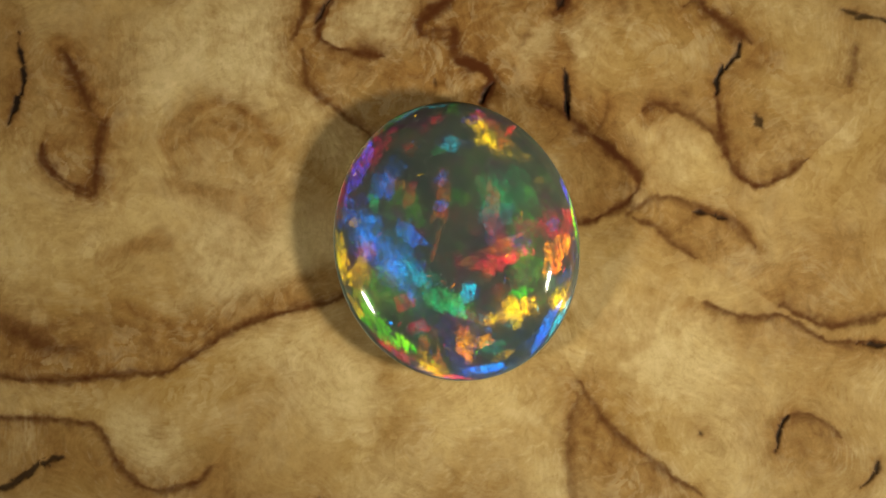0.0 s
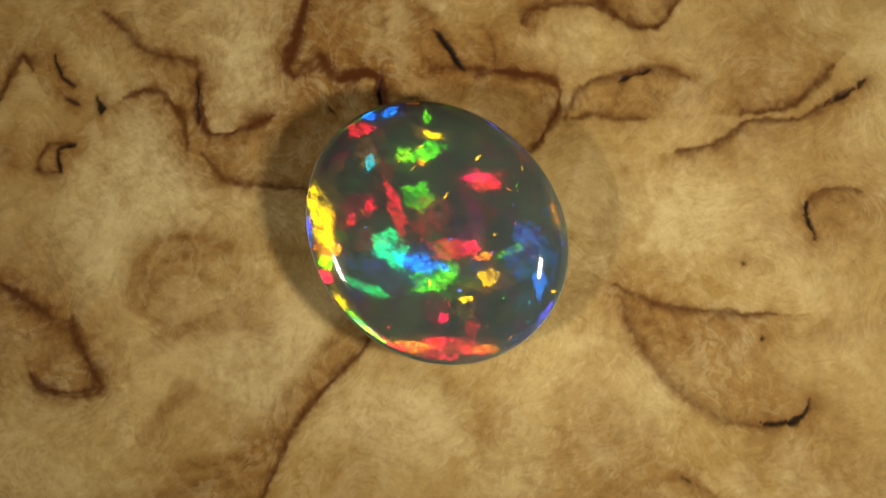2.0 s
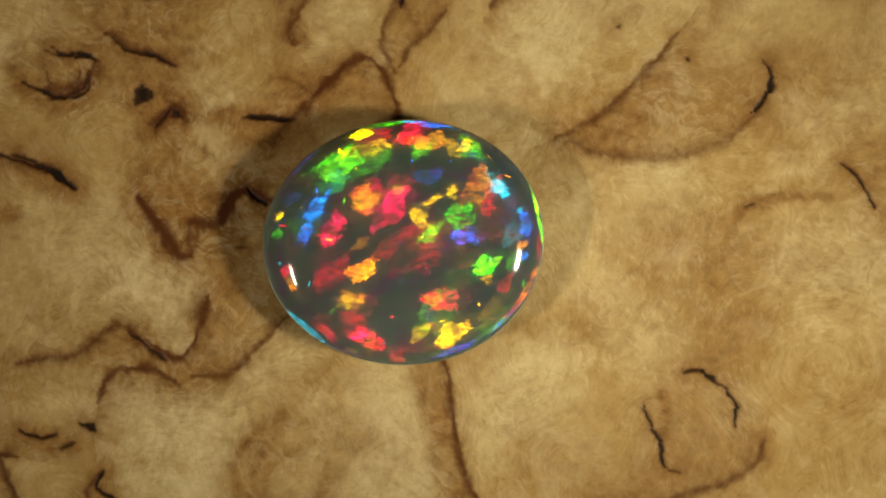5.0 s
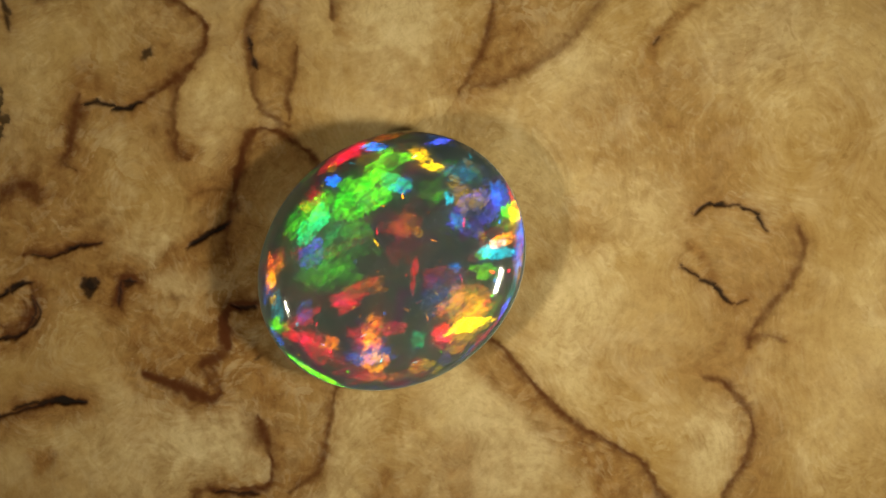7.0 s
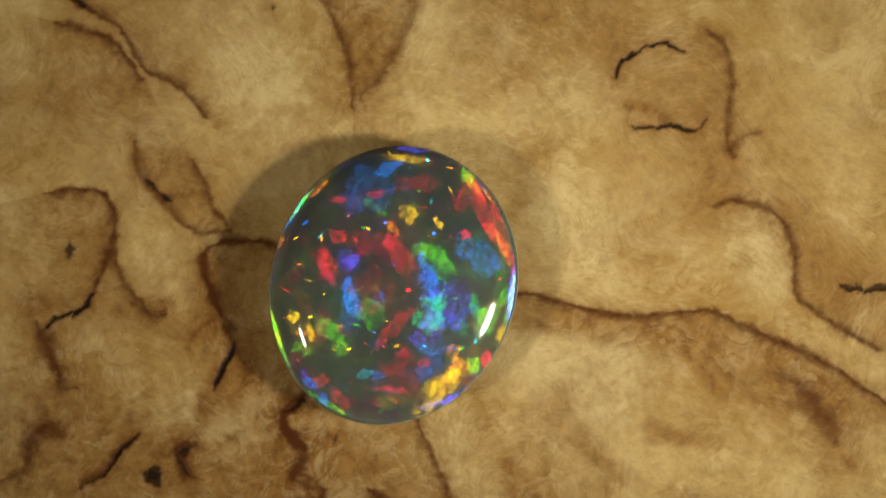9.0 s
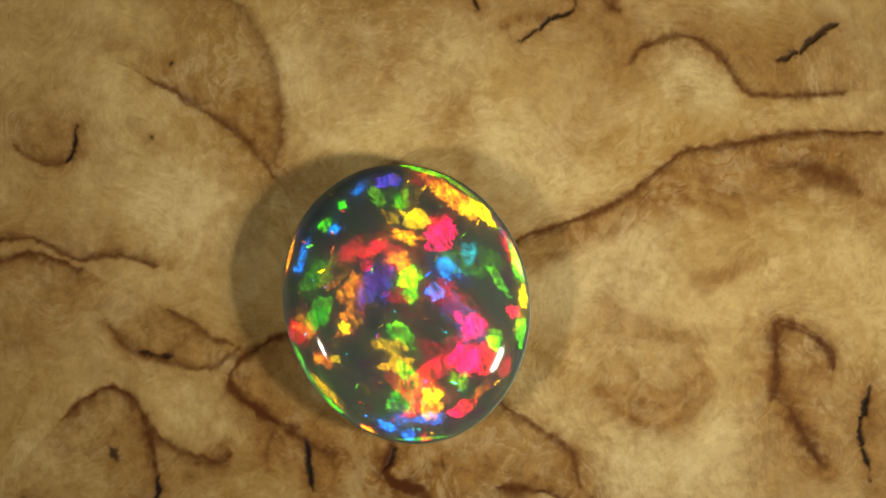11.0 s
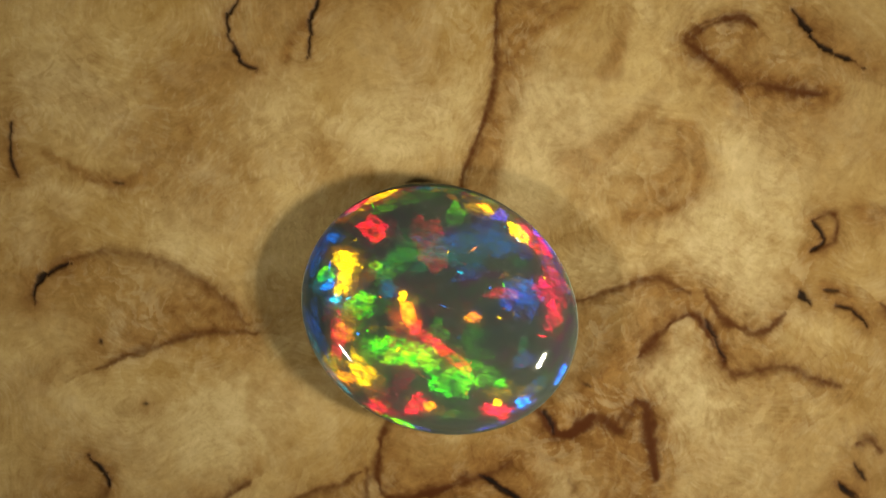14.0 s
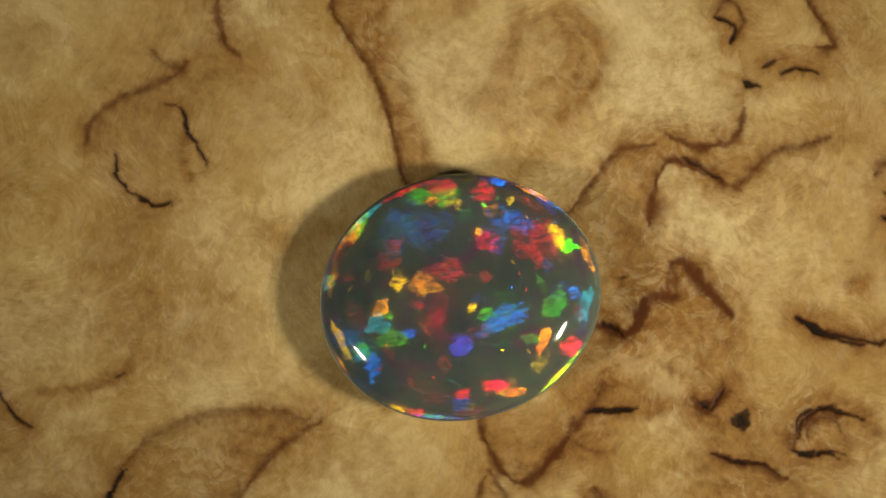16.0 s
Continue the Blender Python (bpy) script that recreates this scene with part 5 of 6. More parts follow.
    flake(stone, 8, -0.83, -5.37, 0.34, 0.23, 122, "red", 0.96)
    flake(stone, 8, 5.46, -0.36, 0.29, 0.21, 122, "red", 0.96)
    flake(stone, 8, 4.55, 1.11, 0.34, 0.16, 107, "red", 0.96)
    flake(stone, 8, -3.25, 0.17, 0.36, 0.26, 32, "green", 0.34)
    flake(stone, 8, -3.67, 2.43, 0.57, 0.39, 2, "teal", 0.34)
    flake(stone, 8, 0.01, 0.91, 0.83, 0.13, 152, "orange", 0.68)
    flake(stone, 8, 1.28, 0.30, 0.34, 0.29, 122, "red", 0.34)
    flake(stone, 8, -2.20, -5.08, 1.56, 0.18, 177, "violet", 0.57)
    flake(stone, 8, -4.98, -2.91, 1.30, 0.18, 122, "blue", 0.57)
    flake(stone, 8, -3.99, -3.94, 0.68, 0.18, 142, "green", 0.48)
    flake(stone, 8, -5.48, -0.81, 0.57, 0.18, 102, "gold", 0.96)
    flake(stone, 8, -2.78, -3.74, 0.39, 0.34, 122, "violet", 0.34)
    flake(stone, 8, -4.23, -0.45, 0.21, 0.18, 122, "blue", 0.68)
    flake(stone, 9, -0.39, -1.97, 0.44, 0.39, 15, "violet", 0.31)
    flake(stone, 9, 1.18, -1.53, 1.04, 0.34, 30, "blue", 0.28)
    flake(stone, 9, 0.86, -0.37, 0.39, 0.36, 105, "blue", 0.1)
    flake(stone, 9, -1.34, -2.82, 0.39, 0.31, 105, "red", 0.21)
    flake(stone, 9, -1.42, -1.53, 1.09, 0.68, 105, "red", 0.08)
    flake(stone, 9, 2.60, -2.50, 0.83, 0.44, 5, "rose", 0.15)
    flake(stone, 9, 2.57, -3.82, 0.29, 0.26, 105, "gold", 0.31)
    flake(stone, 9, 3.19, -3.22, 0.44, 0.16, 105, "orange", 0.31)
    flake(stone, 9, 3.86, -2.83, 0.34, 0.31, 105, "green", 0.31)
    flake(stone, 9, 5.03, -1.89, 0.34, 0.23, 145, "red", 0.31)
    flake(stone, 9, 5.18, -2.42, 0.83, 0.18, 55, "violet", 0.19)
    flake(stone, 9, 2.11, 2.56, 0.83, 0.52, 105, "blue", 0.31)
    flake(stone, 9, 2.07, 1.78, 0.44, 0.29, 105, "violet", 0.21)
    flake(stone, 9, 2.19, 3.41, 0.39, 0.26, 5, "orange", 0.31)
    flake(stone, 9, 0.36, 4.63, 0.78, 0.44, 175, "green", 0.31)
    flake(stone, 9, -0.79, 4.98, 0.57, 0.23, 165, "green", 0.31)
    flake(stone, 9, 0.33, 4.28, 0.42, 0.29, 5, "lime", 0.31)
    flake(stone, 9, 0.30, 3.49, 0.44, 0.29, 105, "blue", 0.13)
    flake(stone, 9, 1.09, 3.45, 0.49, 0.34, 105, "teal", 0.1)
    flake(stone, 9, -2.26, 3.31, 1.35, 1.09, 5, "teal", 0.05)
    flake(stone, 9, -5.59, 1.95, 0.39, 0.29, 55, "lime", 0.31)
    flake(stone, 9, -5.29, 2.43, 0.68, 0.18, 45, "orange", 0.31)
    flake(stone, 9, -4.66, 1.94, 0.44, 0.23, 165, "red", 0.31)
    flake(stone, 9, -4.22, 3.49, 0.29, 0.18, 55, "red", 0.31)
    flake(stone, 9, -3.31, 0.07, 0.39, 0.23, 10, "green", 0.14)
    flake(stone, 9, -4.61, -0.08, 1.09, 0.44, 105, "rose", 0.08)
    flake(stone, 9, -3.61, -1.76, 0.39, 0.18, 105, "red", 0.21)
    flake(stone, 9, -2.94, -3.29, 0.49, 0.16, 105, "red", 0.19)
    flake(stone, 9, -1.79, -5.19, 1.09, 0.16, 160, "blue", 0.31)
    flake(stone, 9, -0.39, -5.41, 0.34, 0.18, 165, "orange", 0.31)
    flake(stone, 9, -5.60, -0.90, 1.09, 0.18, 100, "gold", 0.31)
    flake(stone, 9, 4.57, 1.16, 0.83, 0.16, 100, "red", 0.19)
    flake(stone, 9, 4.79, 3.08, 0.57, 0.18, 125, "violet", 0.28)
    flake(stone, 9, 3.45, 2.41, 0.39, 0.29, 105, "blue", 0.13)
    flake(stone, 9, 5.13, 1.05, 0.57, 0.29, 105, "red", 0.1)
    flake(stone, 9, 4.12, 0.47, 0.34, 0.29, 105, "blue", 0.13)
    flake(stone, 9.9, -1.93, -1.58, 0.52, 0.39, 150, "violet", 0.27)
    flake(stone, 9.9, -2.95, -2.61, 0.78, 0.36, 110, "red", 0.2)
    flake(stone, 9.9, 1.77, 3.96, 0.78, 0.42, 150, "green", 0.29)
    flake(stone, 9.9, 2.53, 3.46, 0.42, 0.29, 150, "lime", 0.29)
    flake(stone, 9.9, 1.83, -3.57, 0.68, 0.31, 50, "orange", 0.29)
    flake(stone, 9.9, -2.44, -0.08, 1.04, 0.52, 70, "red", 0.17)
    flake(stone, 9.9, 1.06, 0.46, 0.94, 0.52, 90, "rose", 0.17)
    flake(stone, 9.9, -5.55, -0.13, 0.52, 0.26, 110, "gold", 0.29)
    flake(stone, 9.9, -3.54, 3.68, 0.68, 0.21, 30, "orange", 0.29)
    flake(stone, 9.9, 4.55, 0.97, 0.78, 0.36, 90, "blue", 0.29)
    flake(stone, 9.9, -0.46, 2.44, 0.42, 0.31, 90, "cyan", 0.17)
    flake(stone, 9.9, 0.07, -4.10, 0.68, 0.36, 140, "green", 0.2)
    flake(stone, 9.9, 4.08, -3.06, 0.57, 0.31, 130, "red", 0.29)
    flake(stone, 9.9, -2.49, -4.69, 0.94, 0.16, 150, "blue", 0.29)
    flake(stone, 10.7, 0.14, 1.68, 1.30, 0.62, 52, "red", 0.4)
    flake(stone, 10.7, -1.25, -2.11, 0.94, 0.47, 117, "orange", 0.5)
    flake(stone, 10.7, -0.63, -3.81, 0.83, 0.47, 137, "green", 0.5)
    flake(stone, 10.7, 2.55, -1.17, 0.68, 0.34, 77, "gold", 0.5)
    flake(stone, 10.7, 3.80, -0.18, 0.94, 0.36, 37, "red", 0.5)
    flake(stone, 10.7, 2.68, 1.61, 0.78, 0.52, 77, "rose", 0.3)
    flake(stone, 10.7, -4.88, 0.24, 0.47, 0.31, 27, "lime", 0.5)
    flake(stone, 10.7, -3.76, 0.51, 0.47, 0.26, 37, "gold", 0.5)
    flake(stone, 10.7, -1.06, 3.24, 0.39, 0.36, 77, "cyan", 0.4)
    flake(stone, 10.7, -2.61, -1.29, 0.62, 0.36, 97, "red", 0.5)
    flake(stone, 10.7, 1.33, -4.27, 0.57, 0.31, 37, "orange", 0.5)
    flake(stone, 10.7, 5.27, -0.53, 0.68, 0.31, 77, "blue", 0.5)
    flake(stone, 10.7, 1.38, 5.03, 0.57, 0.21, 157, "gold", 0.5)
    flake(stone, 10.7, 4.10, 3.35, 0.57, 0.21, 137, "red", 0.5)
    flake(stone, 10.7, -1.39, 5.29, 1.04, 0.16, 17, "blue", 0.35)
    flake(stone, 11.5, -2.18, 0.05, 0.73, 0.52, 14, "red", 0.82)
    flake(stone, 11.5, -1.79, 0.28, 0.57, 0.29, 24, "orange", 0.66)
    flake(stone, 11.5, -2.97, -1.52, 0.96, 0.34, 104, "red", 0.57)
    flake(stone, 11.5, -2.29, -2.42, 1.09, 0.49, 124, "orange", 0.37)
    flake(stone, 11.5, -2.25, -3.44, 1.09, 0.52, 114, "green", 0.41)
    flake(stone, 11.5, 0.93, 2.14, 1.61, 0.68, 39, "red", 0.29)
    flake(stone, 11.5, 2.73, 0.42, 1.09, 0.78, 64, "red", 0.33)
    flake(stone, 11.5, -0.27, -0.05, 0.83, 0.34, 64, "red", 0.41)
    flake(stone, 11.5, 1.72, -1.22, 0.83, 0.42, 64, "gold", 0.82)
    flake(stone, 11.5, 3.57, -1.25, 1.09, 0.39, 24, "red", 0.74)
    flake(stone, 11.5, 4.40, 0.43, 0.83, 0.52, 64, "red", 0.29)
    flake(stone, 11.5, -1.01, 0.73, 0.39, 0.29, 64, "lime", 0.82)
    flake(stone, 11.5, -2.02, -1.14, 0.29, 0.29, 64, "red", 0.82)
    flake(stone, 11.5, -1.34, 3.40, 0.44, 0.39, 154, "cyan", 0.66)
    flake(stone, 11.5, -4.33, 1.17, 0.49, 0.39, 154, "lime", 0.66)
    flake(stone, 11.5, -3.51, 1.39, 0.68, 0.21, 49, "gold", 0.82)
    flake(stone, 11.5, -5.10, 2.20, 0.52, 0.31, 34, "red", 0.57)
    flake(stone, 11.5, -2.71, 4.60, 0.39, 0.16, 4, "red", 0.66)
    flake(stone, 11.5, -3.61, -3.59, 0.83, 0.21, 139, "blue", 0.82)
    flake(stone, 11.5, -0.18, -4.91, 0.68, 0.44, 64, "red", 0.66)
    flake(stone, 11.5, -0.31, -4.60, 0.68, 0.36, 24, "orange", 0.82)
    flake(stone, 11.5, 1.22, -4.45, 0.21, 0.18, 64, "orange", 0.82)
    flake(stone, 11.5, 1.47, -3.71, 0.23, 0.16, 64, "gold", 0.82)
    flake(stone, 11.5, 2.36, 4.54, 0.60, 0.23, 154, "gold", 0.82)
    flake(stone, 11.5, 2.68, 3.32, 0.34, 0.31, 64, "lime", 0.82)
    flake(stone, 11.5, 4.70, 2.05, 0.55, 0.21, 124, "orange", 0.82)
    flake(stone, 11.5, 3.89, 3.07, 0.39, 0.26, 154, "red", 0.41)
    flake(stone, 11.5, 4.92, -1.92, 0.60, 0.31, 64, "blue", 0.82)
    flake(stone, 11.5, 4.78, -1.77, 0.39, 0.23, 64, "violet", 0.82)
    flake(stone, 11.5, 2.70, -4.55, 1.17, 0.18, 24, "gold", 0.66)
    flake(stone, 11.5, -0.15, 5.42, 1.30, 0.18, 4, "blue", 0.49)
    flake(stone, 11.5, 0.55, 5.16, 0.29, 0.26, 64, "green", 0.57)
    flake(stone, 12, 0.41, 0.74, 1.61, 0.73, 45, "rose", 0.49)
    flake(stone, 12, 1.54, 2.38, 1.35, 0.68, 55, "red", 0.29)
    flake(stone, 12, 1.71, -0.01, 1.09, 0.78, 145, "red", 0.33)
    flake(stone, 12, -2.83, -1.28, 1.35, 0.57, 95, "orange", 0.66)
    flake(stone, 12, -3.06, -0.51, 1.61, 0.34, 70, "red", 0.49)
    flake(stone, 12, -0.93, -1.83, 0.94, 0.39, 40, "gold", 0.82)
    flake(stone, 12, -2.73, -3.30, 0.96, 0.73, 115, "green", 0.66)
    flake(stone, 12, -1.55, -3.81, 0.70, 0.39, 55, "lime", 0.41)
    flake(stone, 12, -4.45, 1.65, 0.96, 0.39, 175, "gold", 0.82)
    flake(stone, 12, -5.44, 1.18, 0.29, 0.26, 55, "orange", 0.82)
    flake(stone, 12, -4.76, 1.09, 0.39, 0.36, 55, "lime", 0.57)
    flake(stone, 12, -5.47, 2.17, 0.57, 0.23, 55, "red", 0.57)
    flake(stone, 12, 0.21, -2.16, 0.23, 0.18, 145, "gold", 0.82)
    flake(stone, 12, 1.75, -1.26, 0.73, 0.39, 75, "orange", 0.49)
    flake(stone, 12, 2.78, -1.52, 1.61, 0.44, 20, "red", 0.74)
    flake(stone, 12, 2.43, -1.58, 0.70, 0.23, 25, "orange", 0.82)
    flake(stone, 12, 3.57, -2.22, 1.09, 0.34, 20, "red", 0.66)
    flake(stone, 12, 4.40, -1.74, 0.57, 0.29, 55, "blue", 0.82)
    flake(stone, 12, 4.57, -1.40, 0.39, 0.23, 55, "violet", 0.82)
    flake(stone, 12, 5.13, -1.48, 0.39, 0.31, 55, "red", 0.57)
    flake(stone, 12, -0.28, -4.62, 0.83, 0.68, 55, "red", 0.57)
    flake(stone, 12, -0.87, -4.36, 0.83, 0.34, 5, "orange", 0.82)
    flake(stone, 12, 1.38, -3.76, 0.31, 0.18, 55, "gold", 0.82)
    flake(stone, 12, 0.49, -4.92, 0.29, 0.29, 55, "red", 0.82)
    flake(stone, 12, 2.02, -4.47, 0.83, 0.21, 20, "lime", 0.82)
    flake(stone, 12, 2.71, -4.50, 1.09, 0.21, 25, "gold", 0.82)
    flake(stone, 12, 2.04, 1.34, 0.49, 0.34, 135, "green", 0.66)
    flake(stone, 12, 0.29, -3.14, 0.29, 0.23, 55, "teal", 0.33)
    flake(stone, 12, 2.31, 4.64, 0.55, 0.21, 165, "orange", 0.82)
    flake(stone, 12, 1.10, 4.65, 0.23, 0.23, 55, "red", 0.82)
    flake(stone, 12, 4.75, 2.09, 0.60, 0.21, 115, "orange", 0.82)
    flake(stone, 12, 5.03, 0.97, 0.29, 0.26, 55, "red", 0.57)
    flake(stone, 12, -3.49, -3.70, 0.55, 0.18, 135, "blue", 0.82)
    flake(stone, 12, -0.87, 5.37, 1.30, 0.18, 10, "blue", 0.49)
    flake(stone, 12, -2.10, 5.11, 0.55, 0.18, 15, "teal", 0.57)
    flake(stone, 12, -1.22, 4.17, 0.83, 0.47, 55, "green", 0.16)
    flake(stone, 13, -2.66, -0.74, 0.65, 0.57, 38, "green", 1)
    flake(stone, 13, -2.43, -1.84, 0.34, 0.31, 38, "gold", 1)
    flake(stone, 13, -1.41, -1.51, 0.68, 0.16, 18, "gold", 1)
    flake(stone, 13, -3.53, -1.89, 0.96, 0.52, 68, "orange", 0.5)
    flake(stone, 13, -3.84, -1.02, 0.49, 0.36, 128, "red", 0.7)
    flake(stone, 13, -4.25, -1.81, 0.68, 0.39, 38, "red", 0.45)
    flake(stone, 13, -1.24, -0.11, 0.62, 0.39, 38, "lime", 1)
    flake(stone, 13, -0.88, -0.77, 0.68, 0.29, 128, "gold", 0.7)
    flake(stone, 13, 0.57, 0.21, 1.09, 0.39, 38, "red", 0.3)
    flake(stone, 13, 0.39, -1.36, 1.09, 0.49, 48, "rose", 1)
    flake(stone, 13, 1.47, -1.93, 0.73, 0.62, 38, "orange", 1)
    flake(stone, 13, 1.20, -1.98, 0.83, 0.65, 38, "red", 0.6)
    flake(stone, 13, 3.34, 1.14, 1.09, 0.57, 38, "red", 0.35)
    flake(stone, 13, 2.78, 2.46, 0.47, 0.34, 178, "gold", 1)
    flake(stone, 13, 2.16, 2.44, 0.23, 0.18, 38, "orange", 1)
    flake(stone, 13, -0.07, -2.19, 0.29, 0.23, 38, "gold", 1)
    flake(stone, 13, -3.47, -3.76, 0.68, 0.52, 128, "lime", 0.8)
    flake(stone, 13, -3.21, -3.87, 0.39, 0.23, 38, "gold", 1)
    flake(stone, 13, -1.27, -3.94, 0.68, 0.39, 38, "green", 0.7)
    flake(stone, 13, -1.67, -4.26, 0.83, 0.39, 178, "orange", 0.7)
    flake(stone, 13, -0.79, -4.78, 0.68, 0.34, 38, "red", 1)
    flake(stone, 13, 1.17, -4.18, 1.22, 0.34, 8, "gold", 1)
    flake(stone, 13, 0.65, -4.76, 0.83, 0.39, 8, "red", 0.8)
    flake(stone, 13, 2.76, -3.98, 1.09, 0.23, 23, "green", 0.9)
    flake(stone, 13, 2.23, -4.11, 0.57, 0.23, 38, "lime", 1)
    flake(stone, 13, 4.26, -0.83, 0.62, 0.29, 68, "blue", 0.8)
    flake(stone, 13, -1.05, 2.78, 0.39, 0.34, 38, "green", 1)
    flake(stone, 13, -1.35, 4.88, 0.34, 0.16, 178, "orange", 1)
    flake(stone, 13, -4.28, 2.46, 0.49, 0.29, 38, "red", 0.45)
    flake(stone, 13, -3.55, 2.17, 0.23, 0.21, 38, "gold", 0.8)
    flake(stone, 13, -5.30, 1.29, 0.23, 0.18, 38, "blue", 1)
    flake(stone, 13, -5.23, 0.81, 0.29, 0.18, 38, "orange", 1)
    flake(stone, 13, -5.32, -0.71, 0.23, 0.16, 38, "cyan", 1)
    flake(stone, 13, 0.88, 5.13, 0.39, 0.36, 38, "red", 0.5)
    flake(stone, 13, 2.46, 3.99, 0.39, 0.16, 178, "violet", 0.8)
    flake(stone, 13, 3.88, 3.68, 0.68, 0.23, 138, "red", 0.6)
    flake(stone, 13, 5.24, 1.28, 0.44, 0.18, 108, "orange", 1)
    flake(stone, 13, 5.34, 0.75, 0.26, 0.23, 38, "red", 1)
    flake(stone, 13, 5.39, -1.71, 0.23, 0.18, 38, "gold", 1)
    flake(stone, 13, 5.55, -0.94, 0.29, 0.23, 38, "green", 1)
    flake(stone, 13, -4.88, 3.37, 1.04, 0.18, 38, "red", 0.5)
    flake(stone, 13, 1.84, 0.02, 0.44, 0.29, 38, "orange", 0.25)
    flake(stone, 14, -0.73, -2.41, 1.61, 0.73, 6, "lime", 0.8)
    flake(stone, 14, 1.70, -2.79, 1.22, 0.65, 11, "green", 1)
    flake(stone, 14, -2.22, -3.80, 0.88, 0.52, 141, "gold", 0.9)
    flake(stone, 14, -3.52, -2.56, 0.57, 0.34, 21, "orange", 1)
    flake(stone, 14, -4.44, -0.23, 1.22, 0.36, 101, "gold", 1)
    flake(stone, 14, -4.73, 0.48, 0.70, 0.34, 21, "gold", 1)
    flake(stone, 14, -3.26, -1.12, 0.70, 0.52, 61, "lime", 0.4)
    flake(stone, 14, -1.20, -0.73, 0.83, 0.31, 126, "orange", 1)
    flake(stone, 14, -0.67, -1.19, 0.39, 0.39, 21, "red", 1)
    flake(stone, 14, -1.69, -0.11, 0.23, 0.23, 21, "gold", 1)
    flake(stone, 14, 1.01, -1.73, 1.61, 0.29, 161, "red", 0.6)
    flake(stone, 14, 1.49, 0.12, 0.39, 0.29, 21, "orange", 0.5)
    flake(stone, 14, -4.07, 2.23, 0.68, 0.49, 171, "red", 0.6)
    flake(stone, 14, -5.29, -0.41, 0.39, 0.36, 21, "green", 0.8)
    flake(stone, 14, -4.98, -0.84, 0.39, 0.18, 51, "blue", 1)
    flake(stone, 14, -4.38, -1.28, 0.29, 0.23, 21, "cyan", 1)
    flake(stone, 14, -3.67, -2.89, 1.09, 0.39, 111, "red", 0.6)
    flake(stone, 14, -2.78, -4.38, 0.60, 0.29, 1, "orange", 1)
    flake(stone, 14, -1.01, -5.09, 0.60, 0.29, 1, "red", 1)
    flake(stone, 14, 0.55, -4.33, 0.62, 0.34, 81, "red", 1)
    flake(stone, 14, 1.16, -4.17, 0.29, 0.23, 21, "orange", 1)
    flake(stone, 14, 4.04, -3.26, 0.68, 0.39, 21, "red", 0.9)
    flake(stone, 14, 3.91, -2.93, 0.23, 0.16, 21, "gold", 1)
    flake(stone, 14, 3.72, -2.13, 0.34, 0.23, 21, "green", 0.6)
    flake(stone, 14, 4.95, -2.47, 0.39, 0.23, 41, "blue", 1)
    flake(stone, 14, 4.19, 2.36, 0.83, 0.44, 146, "rose", 1)
    flake(stone, 14, 4.86, 1.54, 0.83, 0.39, 101, "red", 0.6)
    flake(stone, 14, 2.88, 4.39, 1.09, 0.34, 156, "red", 0.9)
    flake(stone, 14, 2.05, 4.47, 0.70, 0.26, 156, "gold", 1)
    flake(stone, 14, 0.28, 4.98, 0.39, 0.18, 171, "orange", 1)
    flake(stone, 14, -4.33, 3.84, 0.78, 0.21, 46, "gold", 0.8)
    flake(stone, 14, -5.05, 3.20, 0.83, 0.21, 51, "red", 0.8)
    flake(stone, 14, 2.38, 1.63, 0.83, 0.29, 21, "red", 0.2)
    flake(stone, 14, -0.90, 4.16, 0.52, 0.42, 111, "green", 0.25)
    flake(stone, 14, 1.00, 4.88, 0.39, 0.29, 21, "violet", 0.4)
    flake(stone, 14, -5.66, 1.23, 0.34, 0.29, 21, "blue", 0.5)
    flake(stone, 14, -3.32, 0.74, 0.34, 0.23, 21, "lime", 0.6)
    flake(stone, 15, 1.68, -1.44, 1.48, 0.57, 14, "green", 1.1)
    flake(stone, 15, 1.88, -0.80, 0.73, 0.57, 94, "green", 1.1)
    flake(stone, 15, 1.26, -2.54, 0.34, 0.18, 4, "teal", 0.55)
    flake(stone, 15, -0.69, 0.13, 0.83, 0.73, 4, "red", 0.44)
    flake(stone, 15, -1.63, -0.69, 0.78, 0.60, 4, "red", 0.55)
    flake(stone, 15, -1.76, -0.69, 0.55, 0.34, 94, "orange", 0.88)
    flake(stone, 15, -1.00, -0.76, 0.34, 0.34, 4, "red", 0.88)
    flake(stone, 15, -3.77, 1.81, 0.31, 0.23, 74, "gold", 1.1)
    flake(stone, 15, -3.43, 0.74, 0.49, 0.29, 114, "green", 1.1)
    flake(stone, 15, -3.92, 0.16, 0.57, 0.23, 74, "gold", 1.1)
    flake(stone, 15, -3.52, -0.70, 0.44, 0.23, 4, "lime", 0.88)
    flake(stone, 15, -4.99, -0.92, 0.62, 0.57, 4, "cyan", 0.99)
    flake(stone, 15, -4.56, -1.52, 0.57, 0.29, 4, "green", 1.1)
    flake(stone, 15, -5.21, -0.43, 0.70, 0.39, 4, "blue", 0.44)
    flake(stone, 15, -3.36, -1.19, 0.57, 0.47, 4, "lime", 0.28)
    flake(stone, 15, -4.23, 3.82, 1.09, 0.26, 49, "orange", 1.1)
    flake(stone, 15, -4.89, 3.13, 0.57, 0.23, 44, "red", 1.1)
    flake(stone, 15, -0.02, 4.60, 0.83, 0.18, 4, "gold", 1.1)
    flake(stone, 15, -0.60, 4.48, 0.23, 0.16, 4, "green", 1.1)
    flake(stone, 15, 3.51, 3.84, 1.09, 0.21, 144, "orange", 1.1)
    flake(stone, 15, 4.14, 3.24, 0.83, 0.21, 139, "red", 0.99)
